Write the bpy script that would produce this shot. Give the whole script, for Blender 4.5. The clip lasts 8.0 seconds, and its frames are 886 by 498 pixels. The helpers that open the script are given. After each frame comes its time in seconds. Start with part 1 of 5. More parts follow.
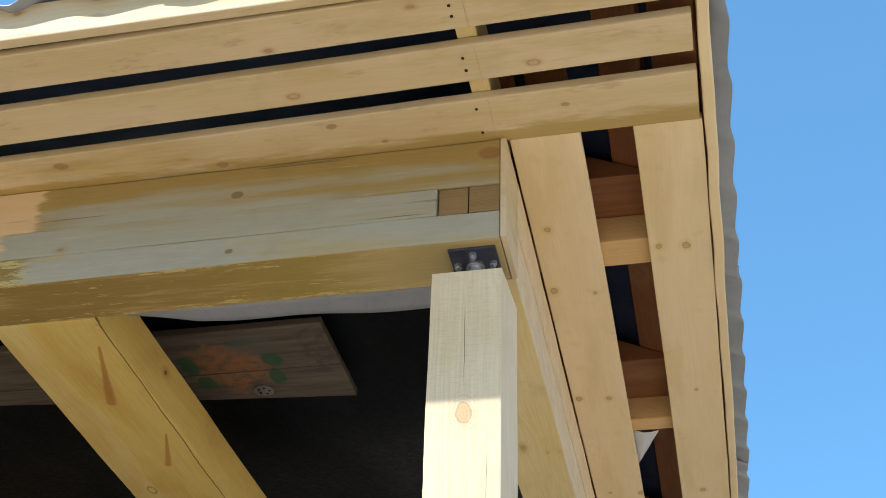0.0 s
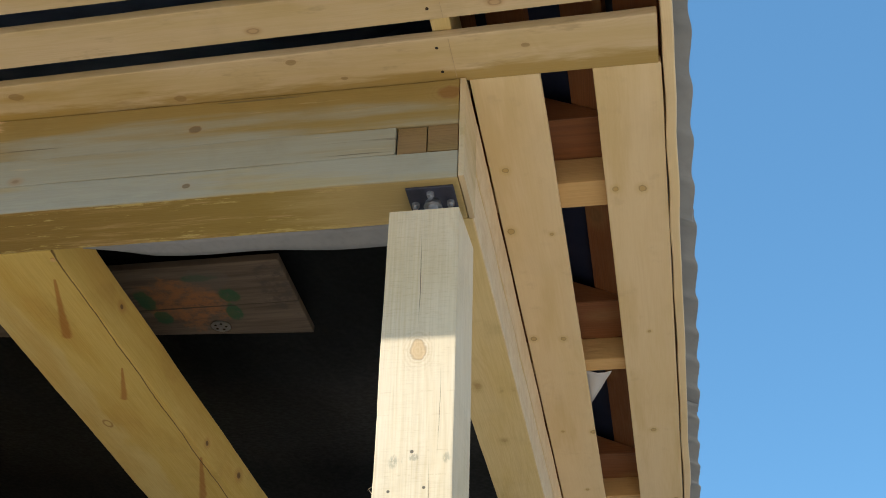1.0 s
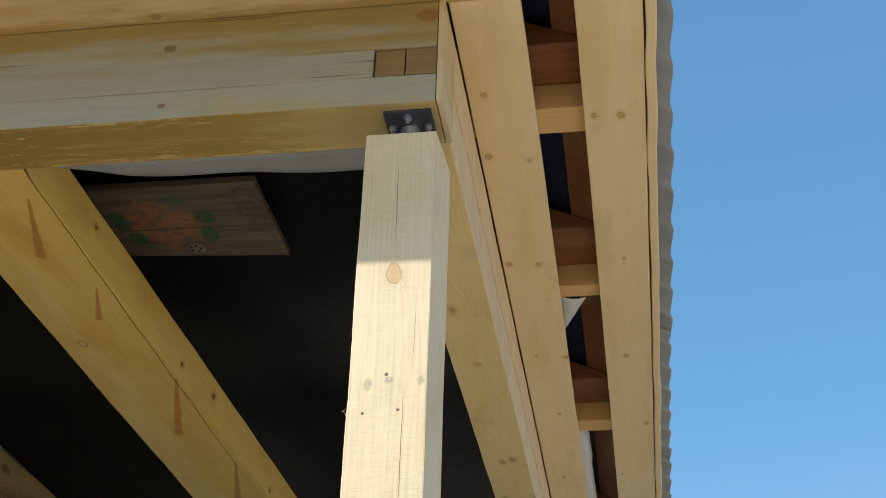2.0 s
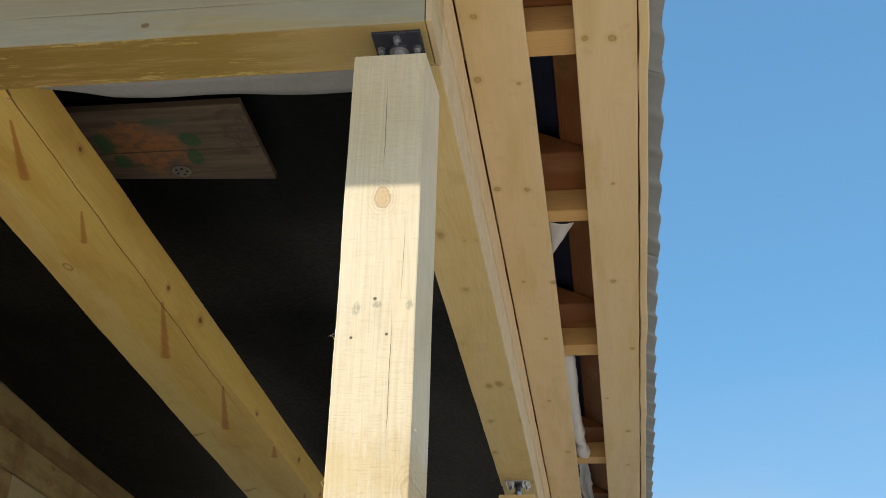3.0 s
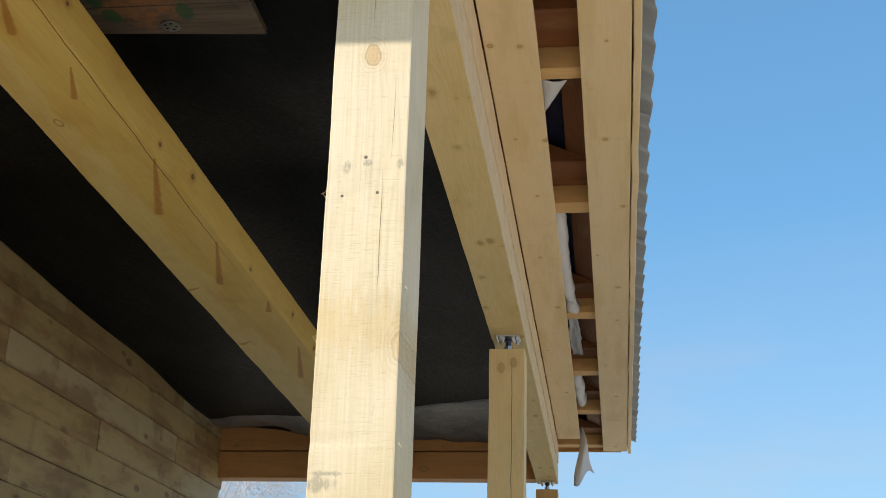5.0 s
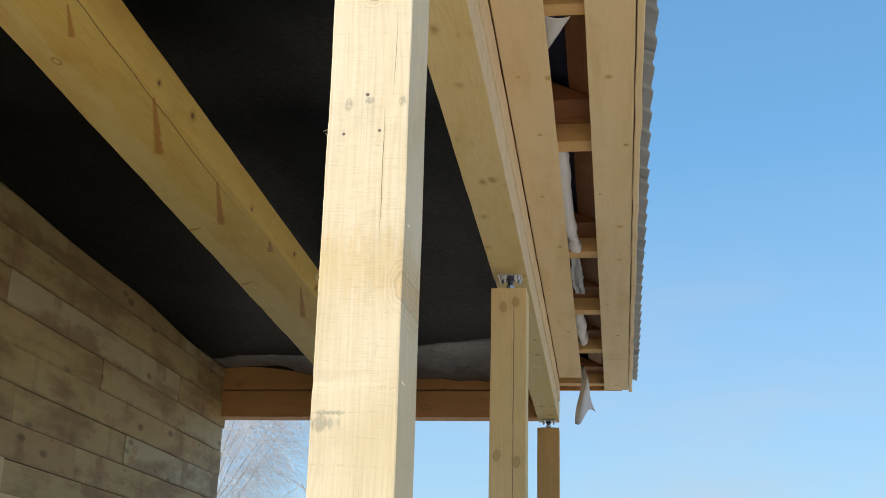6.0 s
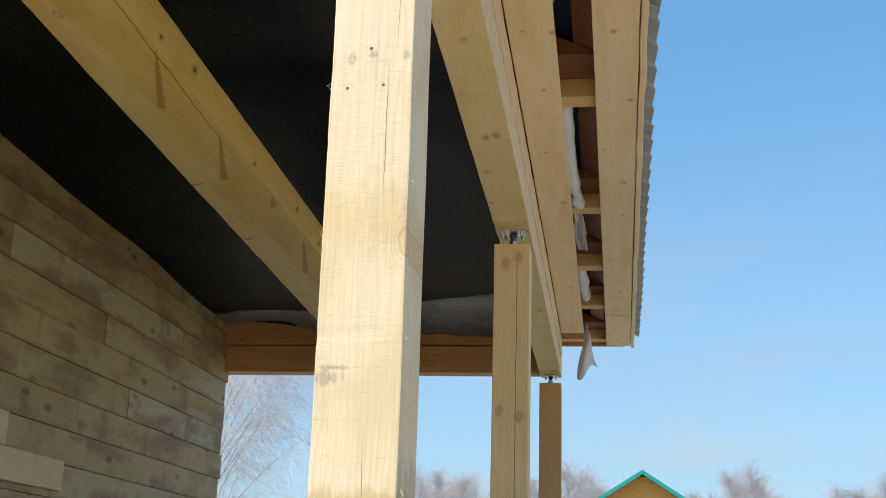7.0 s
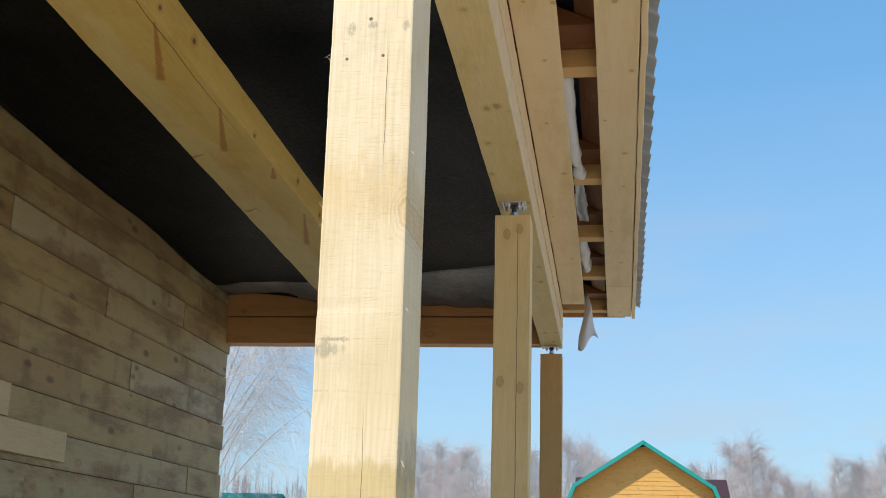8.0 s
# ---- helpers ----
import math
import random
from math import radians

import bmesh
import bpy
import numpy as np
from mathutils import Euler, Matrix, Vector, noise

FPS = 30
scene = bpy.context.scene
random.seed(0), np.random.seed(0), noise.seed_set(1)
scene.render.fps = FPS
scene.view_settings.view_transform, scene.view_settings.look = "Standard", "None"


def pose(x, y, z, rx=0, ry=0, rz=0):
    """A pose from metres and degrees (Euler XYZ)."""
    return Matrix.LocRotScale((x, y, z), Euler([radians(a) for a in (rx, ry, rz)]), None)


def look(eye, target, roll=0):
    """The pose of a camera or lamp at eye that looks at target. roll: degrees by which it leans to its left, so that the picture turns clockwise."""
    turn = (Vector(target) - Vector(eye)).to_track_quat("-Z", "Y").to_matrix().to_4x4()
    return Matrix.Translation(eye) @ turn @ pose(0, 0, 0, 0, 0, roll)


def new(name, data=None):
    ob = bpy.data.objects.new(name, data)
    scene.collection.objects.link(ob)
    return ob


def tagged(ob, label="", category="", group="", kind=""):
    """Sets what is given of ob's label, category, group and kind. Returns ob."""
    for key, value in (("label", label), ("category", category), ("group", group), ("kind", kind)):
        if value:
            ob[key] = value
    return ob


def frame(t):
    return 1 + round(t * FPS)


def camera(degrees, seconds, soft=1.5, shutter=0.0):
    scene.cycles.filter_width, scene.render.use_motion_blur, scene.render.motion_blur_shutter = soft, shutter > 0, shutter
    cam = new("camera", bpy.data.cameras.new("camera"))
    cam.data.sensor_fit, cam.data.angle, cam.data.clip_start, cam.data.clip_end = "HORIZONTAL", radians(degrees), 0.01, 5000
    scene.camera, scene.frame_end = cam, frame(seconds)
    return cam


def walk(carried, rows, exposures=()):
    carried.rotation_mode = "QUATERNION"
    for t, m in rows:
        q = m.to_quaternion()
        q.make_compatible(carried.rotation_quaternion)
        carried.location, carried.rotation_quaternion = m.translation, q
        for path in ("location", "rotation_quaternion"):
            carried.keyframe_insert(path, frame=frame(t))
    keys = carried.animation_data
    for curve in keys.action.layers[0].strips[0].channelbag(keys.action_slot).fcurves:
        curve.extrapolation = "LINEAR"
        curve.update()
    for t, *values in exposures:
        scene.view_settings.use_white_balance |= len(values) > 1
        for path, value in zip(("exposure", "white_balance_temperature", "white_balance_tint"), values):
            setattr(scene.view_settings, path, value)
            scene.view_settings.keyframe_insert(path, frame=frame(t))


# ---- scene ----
cam = camera(39.4, 8.0, soft=0.95)
PATH = [
    (0, (0.329, -1.967, 1.072), (-0.034, -0.407, 2.27), 2.3),
    (0.5, (0.335, -1.971, 1.066), (0.003, -0.379, 2.23), 2.0),
    (1, (0.337, -1.973, 1.061), (0.029, -0.347, 2.183), 1.9),
    (1.5, (0.338, -1.974, 1.058), (0.047, -0.312, 2.132), 1.9),
    (3, (0.326, -1.954, 1.068), (0.067, -0.195, 1.985), 1.7),
    (3.5, (0.325, -1.95, 1.068), (0.069, -0.167, 1.936), 1.6),
    (4, (0.327, -1.959, 1.066), (0.073, -0.151, 1.883), 1.7),
    (4.5, (0.335, -1.969, 1.067), (0.079, -0.136, 1.826), 2.0),
    (5, (0.333, -1.968, 1.067), (0.078, -0.113, 1.772), 1.7),
    (6.5, (0.325, -1.946, 1.072), (0.064, -0.049, 1.648), 1.6),
    (7, (0.324, -1.947, 1.071), (0.061, -0.04, 1.616), 1.7),
    (7.5, (0.326, -1.947, 1.071), (0.061, -0.034, 1.591), 1.7),
    (8, (0.325, -1.944, 1.072), (0.06, -0.026, 1.572), 1.6),
]
EXPOSURES = [(0, 0.25, 6120, 9), (0.5, 0.15, 6150, 9), (1.0, -0.06, 6250, 9), (1.5, -0.13, 6500, 8), (3, -0.09, 6500, 8), (8, -0.07, 6480, 10)]
walk(cam, [(t, look(eye, target, roll)) for t, eye, target, roll in PATH], EXPOSURES)

# ---- sky and sun ----
SUN_FROM = Vector((-0.80, -1.0, 1.44)).normalized()
world = bpy.data.worlds.new("sky")
scene.world = world
world.use_nodes = True
wn, wl = world.node_tree.nodes, world.node_tree.links
wn.clear()
sky = wn.new("ShaderNodeTexSky")
sky.sky_type, sky.sun_disc = "NISHITA", False
sky.sun_elevation = math.asin(SUN_FROM.z)
sky.sun_rotation = math.atan2(SUN_FROM.x, SUN_FROM.y)
sky.air_density, sky.dust_density, sky.ozone_density = 1.0, 0.6, 1.5
back = wn.new("ShaderNodeBackground")
back.inputs["Strength"].default_value = 0.365
wout = wn.new("ShaderNodeOutputWorld")
soften = wn.new("ShaderNodeGamma")
soften.inputs["Gamma"].default_value = 0.6
tint = wn.new("ShaderNodeMix")
tint.data_type, tint.blend_type = "RGBA", "MULTIPLY"
tint.inputs[0].default_value = 1.0
tint.inputs[7].default_value = (0.432, 0.785, 1.03, 1)
wl.new(sky.outputs[0], soften.inputs["Color"])
wl.new(soften.outputs[0], tint.inputs[6])
tc = wn.new("ShaderNodeTexCoord")
stretch = wn.new("ShaderNodeMapping")
stretch.inputs["Scale"].default_value = (3.0, 3.0, 11.0)
wisp = wn.new("ShaderNodeTexNoise")
wisp.inputs["Scale"].default_value, wisp.inputs["Detail"].default_value = 1.6, 6.0
veil = wn.new("ShaderNodeMapRange")
for key, value in (("From Min", 0.50), ("From Max", 0.78), ("To Min", 0.45), ("To Max", 0.88)):
    veil.inputs[key].default_value = value
height = wn.new("ShaderNodeSeparateXYZ")
lowness = wn.new("ShaderNodeMapRange")
for key, value in (("From Min", 0.03), ("From Max", 0.38), ("To Min", 1.0), ("To Max", 0.0)):
    lowness.inputs[key].default_value = value
amount = wn.new("ShaderNodeMath")
amount.operation = "MULTIPLY"
cloud = wn.new("ShaderNodeMix")
cloud.data_type = "RGBA"
cloud.inputs[7].default_value = (1.75, 1.76, 1.84, 1)
wl.new(tc.outputs["Generated"], stretch.inputs["Vector"])
wl.new(stretch.outputs[0], wisp.inputs["Vector"])
wl.new(wisp.outputs[0], veil.inputs["Value"])
wl.new(tc.outputs["Generated"], height.inputs[0])
wl.new(height.outputs[2], lowness.inputs["Value"])
wl.new(veil.outputs[0], amount.inputs[0])
wl.new(lowness.outputs[0], amount.inputs[1])
wl.new(amount.outputs[0], cloud.inputs[0])
wl.new(tint.outputs[2], cloud.inputs[6])
wl.new(cloud.outputs[2], back.inputs["Color"])
wl.new(back.outputs[0], wout.inputs["Surface"])
sun_data = bpy.data.lights.new("sun", "SUN")
sun_data.energy, sun_data.angle, sun_data.color = 5.0, radians(0.55), (1.0, 0.95, 0.86)
sun = new("sun", sun_data)
sun.matrix_world = look(SUN_FROM * 50, (0, 0, 0))


# ---- materials ----
class Nodes:
    """A small helper to write node trees in few lines."""

    def __init__(self, name, rough=0.6, metal=0.0):
        self.mat = bpy.data.materials.new(name)
        self.mat.use_nodes = True
        self.t = self.mat.node_tree
        self.b = self.t.nodes["Principled BSDF"]
        self.b.inputs["Roughness"].default_value = rough
        self.b.inputs["Metallic"].default_value = metal

    def put(self, socket, value):
        if isinstance(value, bpy.types.NodeSocket):
            self.t.links.new(value, socket)
        elif isinstance(value, (tuple, list)) and len(value) == 3 and socket.type == "RGBA":
            socket.default_value = (*value, 1)
        else:
            socket.default_value = value

    def math(self, op, a, b=0.0, clamp=False):
        n = self.t.nodes.new("ShaderNodeMath")
        n.operation, n.use_clamp = op, clamp
        self.put(n.inputs[0], a)
        self.put(n.inputs[1], b)
        return n.outputs[0]

    def coords(self):
        return self.t.nodes.new("ShaderNodeTexCoord").outputs["Object"]

    def rand(self):
        return self.t.nodes.new("ShaderNodeObjectInfo").outputs["Random"]

    def split(self, v):
        n = self.t.nodes.new("ShaderNodeSeparateXYZ")
        self.put(n.inputs[0], v)
        return n.outputs

    def vec(self, x, y, z):
        n = self.t.nodes.new("ShaderNodeCombineXYZ")
        for s, v in zip(n.inputs, (x, y, z)):
            self.put(s, v)
        return n.outputs[0]

    def noise(self, v, scale=1.0, detail=3.0, rough=0.55, dist=0.0):
        n = self.t.nodes.new("ShaderNodeTexNoise")
        self.put(n.inputs["Vector"], v)
        n.inputs["Scale"].default_value, n.inputs["Detail"].default_value = scale, detail
        n.inputs["Roughness"].default_value, n.inputs["Distortion"].default_value = rough, dist
        return n.outputs[0]

    def voronoi(self, v, scale=1.0):
        n = self.t.nodes.new("ShaderNodeTexVoronoi")
        self.put(n.inputs["Vector"], v)
        n.inputs["Scale"].default_value = scale
        return n.outputs["Distance"], n.outputs["Color"]

    def step(self, v, lo, hi, a=0.0, b=1.0):
        n = self.t.nodes.new("ShaderNodeMapRange")
        n.interpolation_type = "SMOOTHSTEP"
        self.put(n.inputs["Value"], v)
        for k, x in (("From Min", lo), ("From Max", hi), ("To Min", a), ("To Max", b)):
            n.inputs[k].default_value = x
        return n.outputs[0]

    def mix(self, f, a, b, blend="MIX"):
        n = self.t.nodes.new("ShaderNodeMix")
        n.data_type, n.blend_type = "RGBA", blend
        self.put(n.inputs[0], f)
        self.put(n.inputs[6], a)
        self.put(n.inputs[7], b)
        return n.outputs[2]

    def done(self, color, height=None, bump=0.3, dist=0.002, rough=None):
        self.put(self.b.inputs["Base Color"], color)
        if height is not None:
            n = self.t.nodes.new("ShaderNodeBump")
            n.inputs["Strength"].default_value, n.inputs["Distance"].default_value = bump, dist
            self.put(n.inputs["Height"], height)
            self.put(self.b.inputs["Normal"], n.outputs[0])
        if rough is not None:
            self.put(self.b.inputs["Roughness"], rough)
        return self.mat


def wood(name, pale, late, tone, ring=0.0045, grain=0.5, knots=0.11, stain=0.5, saw=0.0, extra=None, rough=0.62, bump=0.35, fibre=0.2, grime=0.38):
    """Softwood whose fibres run along the object's x axis: growth rings, knots, fibres, blotches and, if asked, saw marks."""
    n = Nodes(name, rough)
    x, y, z = n.split(n.coords())
    r = n.rand()
    x = n.math("ADD", x, n.math("MULTIPLY", r, 37.0))
    y0, z0 = y, z
    y = n.math("ADD", y, n.math("MULTIPLY", r, 3.1))
    z = n.math("ADD", z, n.math("MULTIPLY", r, 5.3))
    kd, kc = n.voronoi(n.vec(n.math("MULTIPLY", x, 3.6), n.math("MULTIPLY", y, 6.2), n.math("MULTIPLY", z, 6.2)))
    wob = n.noise(n.vec(n.math("MULTIPLY", x, 1.1), n.math("MULTIPLY", y, 4.0), n.math("MULTIPLY", z, 4.0)), 1.0, 2.0)
    near = n.step(kd, 0.05, 0.34, 1.0, 0.0)
    yy = n.math("ADD", n.math("ADD", y0, 0.05), n.math("MULTIPLY", n.math("SUBTRACT", wob, 0.5), 0.16))
    zz = n.math("ADD", n.math("ADD", z0, 0.035), n.math("MULTIPLY", r, 0.05))
    rad = n.math("SQRT", n.math("ADD", n.math("MULTIPLY", yy, yy), n.math("MULTIPLY", zz, zz)))
    rad = n.math("ADD", rad, n.math("MULTIPLY", near, 0.016))
    jit = n.noise(n.vec(n.math("MULTIPLY", x, 0.5), n.math("MULTIPLY", rad, 70.0), r), 1.0, 3.0, 0.6)
    rad = n.math("ADD", rad, n.math("MULTIPLY", n.math("SUBTRACT", jit, 0.5), 0.016))
    rings = n.math("ADD", n.math("MULTIPLY", n.math("SINE", n.math("MULTIPLY", rad, 6.283 / ring)), 0.5), 0.5)
    rings = n.math("POWER", rings, 2.2)
    fib = n.noise(n.vec(n.math("MULTIPLY", x, 9.0), n.math("MULTIPLY", y, 330.0), n.math("MULTIPLY", z, 330.0)), 1.0, 2.0)
    big = n.noise(n.vec(n.math("MULTIPLY", x, 1.7), n.math("MULTIPLY", y, 11.0), n.math("MULTIPLY", z, 11.0)), 1.0, 4.0, 0.6)
    uneven = n.step(n.noise(n.vec(n.math("MULTIPLY", x, 2.3), n.math("MULTIPLY", y, 19.0), n.math("MULTIPLY", z, 19.0)), 1.0, 3.0), 0.35, 0.65, 0.15, 1.0)
    col = n.mix(n.math("MULTIPLY", n.math("MULTIPLY", rings, uneven), grain), pale, late)
    col = n.mix(n.math("MULTIPLY", n.step(big, 0.42, 0.66), stain), col, tone, "MIX")
    if extra:
        col = extra(n, col, x, y0, z0, r)
    col = n.mix(n.step(fib, 0.30, 0.72, 0.0, fibre), col, n.mix(1.0, col, (0.62, 0.55, 0.46), "MULTIPLY"))
    dirt = n.noise(n.vec(n.math("MULTIPLY", x, 5.0), n.math("MULTIPLY", y, 5.0), n.math("MULTIPLY", z, 5.0)), 1.0, 5.0, 0.65)
    col = n.mix(n.step(dirt, 0.50, 0.80, 0.0, grime), col, n.mix(1.0, col, (0.60, 0.57, 0.50), "MULTIPLY"))
    if knots > 0:
        kd = n.math("ADD", kd, n.math("MULTIPLY", n.math("SUBTRACT", fib, 0.5), knots * 0.5))
        rim = n.math("MULTIPLY", n.step(kd, knots * 0.60, knots * 0.95), n.step(kd, knots * 0.98, knots * 1.25, 1.0, 0.0))
        col = n.mix(n.step(kd, knots * 0.85, knots * 2.2, 0.5, 0.0), col, (0.40, 0.22, 0.085))
        col = n.mix(n.math("MULTIPLY", rim, 0.4), col, (0.15, 0.08, 0.03))
    h = n.math("ADD", n.math("MULTIPLY", rings, 0.35), n.math("MULTIPLY", fib, 0.8))
    if saw:
        bend = n.noise(n.vec(n.math("MULTIPLY", x, 9.0), n.math("MULTIPLY", y, 2.0), n.math("MULTIPLY", z, 2.0)), 1.0, 2.0)
        row = n.math("FRACT", n.math("ADD", n.math("DIVIDE", x, 0.043), n.math("MULTIPLY", bend, 1.3)))
        dash = n.noise(n.vec(n.math("MULTIPLY", x, 30.0), n.math("MULTIPLY", y, 75.0), n.math("MULTIPLY", z, 75.0)), 1.0, 4.0, 0.7)
        cut = n.math("MULTIPLY", n.step(n.math("ABSOLUTE", n.math("SUBTRACT", row, 0.5)), 0.012, 0.034, 1.0, 0.0), n.step(dash, 0.46, 0.62, 0.0, 0.75))
        fine = n.noise(n.vec(n.math("MULTIPLY", x, 380.0), n.math("MULTIPLY", y, 32.0), n.math("MULTIPLY", z, 32.0)), 1.0, 3.0, 0.6)
        patch = n.step(n.noise(n.vec(n.math("MULTIPLY", x, 3.2), n.math("MULTIPLY", y, 6.0), n.math("MULTIPLY", z, 6.0)), 1.0, 2.0), 0.38, 0.62)
        sm = n.math("MAXIMUM", cut, n.math("MULTIPLY", n.step(fine, 0.48, 0.70), n.math("ADD", n.math("MULTIPLY", patch, 0.6), 0.12)))
        col = n.mix(n.math("MULTIPLY", sm, saw), col, n.mix(1.0, col, (0.66, 0.58, 0.46), "MULTIPLY"))
        h = n.math("SUBTRACT", h, n.math("MULTIPLY", sm, 1.2))
    return n.done(col, h, bump, 0.0015, n.step(fib, 0.2, 0.8, rough - 0.08, rough + 0.12))


def gap_to(n, a, b, size_a, size_b=None):
    """A function of two coordinates: the distance from the spot (a, b), in units of its half sizes."""
    def of(x, y):
        dx = n.math("DIVIDE", n.math("SUBTRACT", x, a), size_a)
        dy = n.math("DIVIDE", n.math("SUBTRACT", y, b), size_b or size_a)
        return n.math("SQRT", n.math("ADD", n.math("MULTIPLY", dx, dx), n.math("MULTIPLY", dy, dy)))
    return of


def pin_knots(spots, yc, xc, size=0.0068):
    """Small round golden knots at given places (world x, y) on a board that runs along y and is centred on xc, yc."""
    def marks(n, col, x, y, z, r):
        soft = n.noise(n.vec(n.math("MULTIPLY", x, 1.3), n.math("MULTIPLY", y, 9.0), n.math("MULTIPLY", z, 9.0)), 1.0, 4.0, 0.6)
        col = n.mix(n.step(soft, 0.46, 0.68, 0.0, 0.5), col, (0.62, 0.45, 0.19))
        rub = n.noise(n.vec(n.math("MULTIPLY", x, 14.0), n.math("MULTIPLY", y, 14.0), n.math("MULTIPLY", z, 14.0)), 1.0, 4.0, 0.6)
        col = n.mix(n.step(rub, 0.58, 0.74, 0.0, 0.22), col, (0.50, 0.37, 0.20))
        xo, yo, zo = n.split(n.coords())
        w = n.math("MULTIPLY", n.math("SUBTRACT", n.noise(n.coords(), 90.0, 2.0), 0.5), 0.9)
        for i, (wx, wy) in enumerate(spots):
            k = size * (1.0 + 0.35 * math.sin(i * 2.3))
            d = n.math("ADD", gap_to(n, wy - yc, xc - wx, k * 1.35, k)(xo, yo), w)
            col = n.mix(n.step(d, 0.9, 3.0, 0.35, 0.0), col, (0.56, 0.38, 0.10))
            col = n.mix(n.step(d, 0.75, 1.15, 0.6, 0.0), col, (0.44, 0.26, 0.055))
            col = n.mix(n.math("MULTIPLY", n.step(d, 0.7, 0.95), n.step(d, 0.95, 1.25, 0.55, 0.0)), col, (0.20, 0.11, 0.03))
        return col
    return marks


def streak(n, col, x, y, a, b, width, strength, tone):
    """A tapering resin streak or spike knot between two places of a face."""
    dx, dy = b[0] - a[0], b[1] - a[1]
    ll = dx * dx + dy * dy
    px, py = n.math("SUBTRACT", x, a[0]), n.math("SUBTRACT", y, a[1])
    t = n.math("ADD", n.math("MULTIPLY", px, dx / ll), n.math("MULTIPLY", py, dy / ll), True)
    ex = n.math("SUBTRACT", px, n.math("MULTIPLY", t, dx))
    ey = n.math("SUBTRACT", py, n.math("MULTIPLY", t, dy))
    d = n.math("SQRT", n.math("ADD", n.math("MULTIPLY", ex, ex), n.math("MULTIPLY", ey, ey)))
    w = n.math("ADD", n.math("MULTIPLY", t, width * 0.75), width * 0.25)
    d = n.math("DIVIDE", d, w)
    d = n.math("ADD", d, n.math("MULTIPLY", n.math("SUBTRACT", n.noise(n.coords(), 25.0, 3.0), 0.5), 0.8))
    return n.mix(n.step(d, 0.45, 1.25, strength, 0.0), col, tone)


def knot(n, col, at, across, size, dark=0.6, tone=(0.42, 0.21, 0.075), flat=False):
    """One large knot through the timber, at a place along and across its face, with rings round it."""
    x, y, z = n.split(n.coords())
    w = n.noise(n.coords(), 60.0, 2.0)
    dx = n.math("DIVIDE", n.math("SUBTRACT", x, at), 1.5)
    dz = n.math("SUBTRACT", y if flat else z, across)
    d = n.math("DIVIDE", n.math("SQRT", n.math("ADD", n.math("MULTIPLY", dx, dx), n.math("MULTIPLY", dz, dz))), size)
    d = n.math("ADD", d, n.math("MULTIPLY", n.math("SUBTRACT", w, 0.5), 0.7))
    halo = n.math("MULTIPLY", n.math("ADD", n.math("MULTIPLY", n.math("SINE", n.math("MULTIPLY", d, 15.0)), 0.5), 0.5), n.step(d, 1.0, 3.0, 0.22, 0.0))
    col = n.mix(halo, col, (0.45, 0.28, 0.12))
    col = n.mix(n.step(d, 0.8, 1.1, dark, 0.0), col, tone)
    ring = n.math("MULTIPLY", n.step(d, 0.75, 1.0), n.step(d, 1.0, 1.2, 1.0, 0.0))
    return n.mix(n.math("MULTIPLY", ring, dark * 0.6), col, (0.26, 0.13, 0.045))


def crack(n, col, across, lo, hi, width=0.0009):
    """A drying crack along the fibres."""
    x, y, z = n.split(n.coords())
    w = n.noise(n.vec(n.math("MULTIPLY", x, 6.0), 0.0, 0.0), 1.0, 4.0)
    d = n.math("ABSOLUTE", n.math("SUBTRACT", z, n.math("ADD", across, n.math("MULTIPLY", n.math("SUBTRACT", w, 0.5), 0.012))))
    m = n.math("MULTIPLY", n.step(x, lo, lo + 0.1), n.step(x, hi - 0.1, hi, 1.0, 0.0))
    return n.mix(n.math("MULTIPLY", n.step(d, width * 0.5, width * 1.4, 0.85, 0.0), m), col, (0.10, 0.055, 0.025))


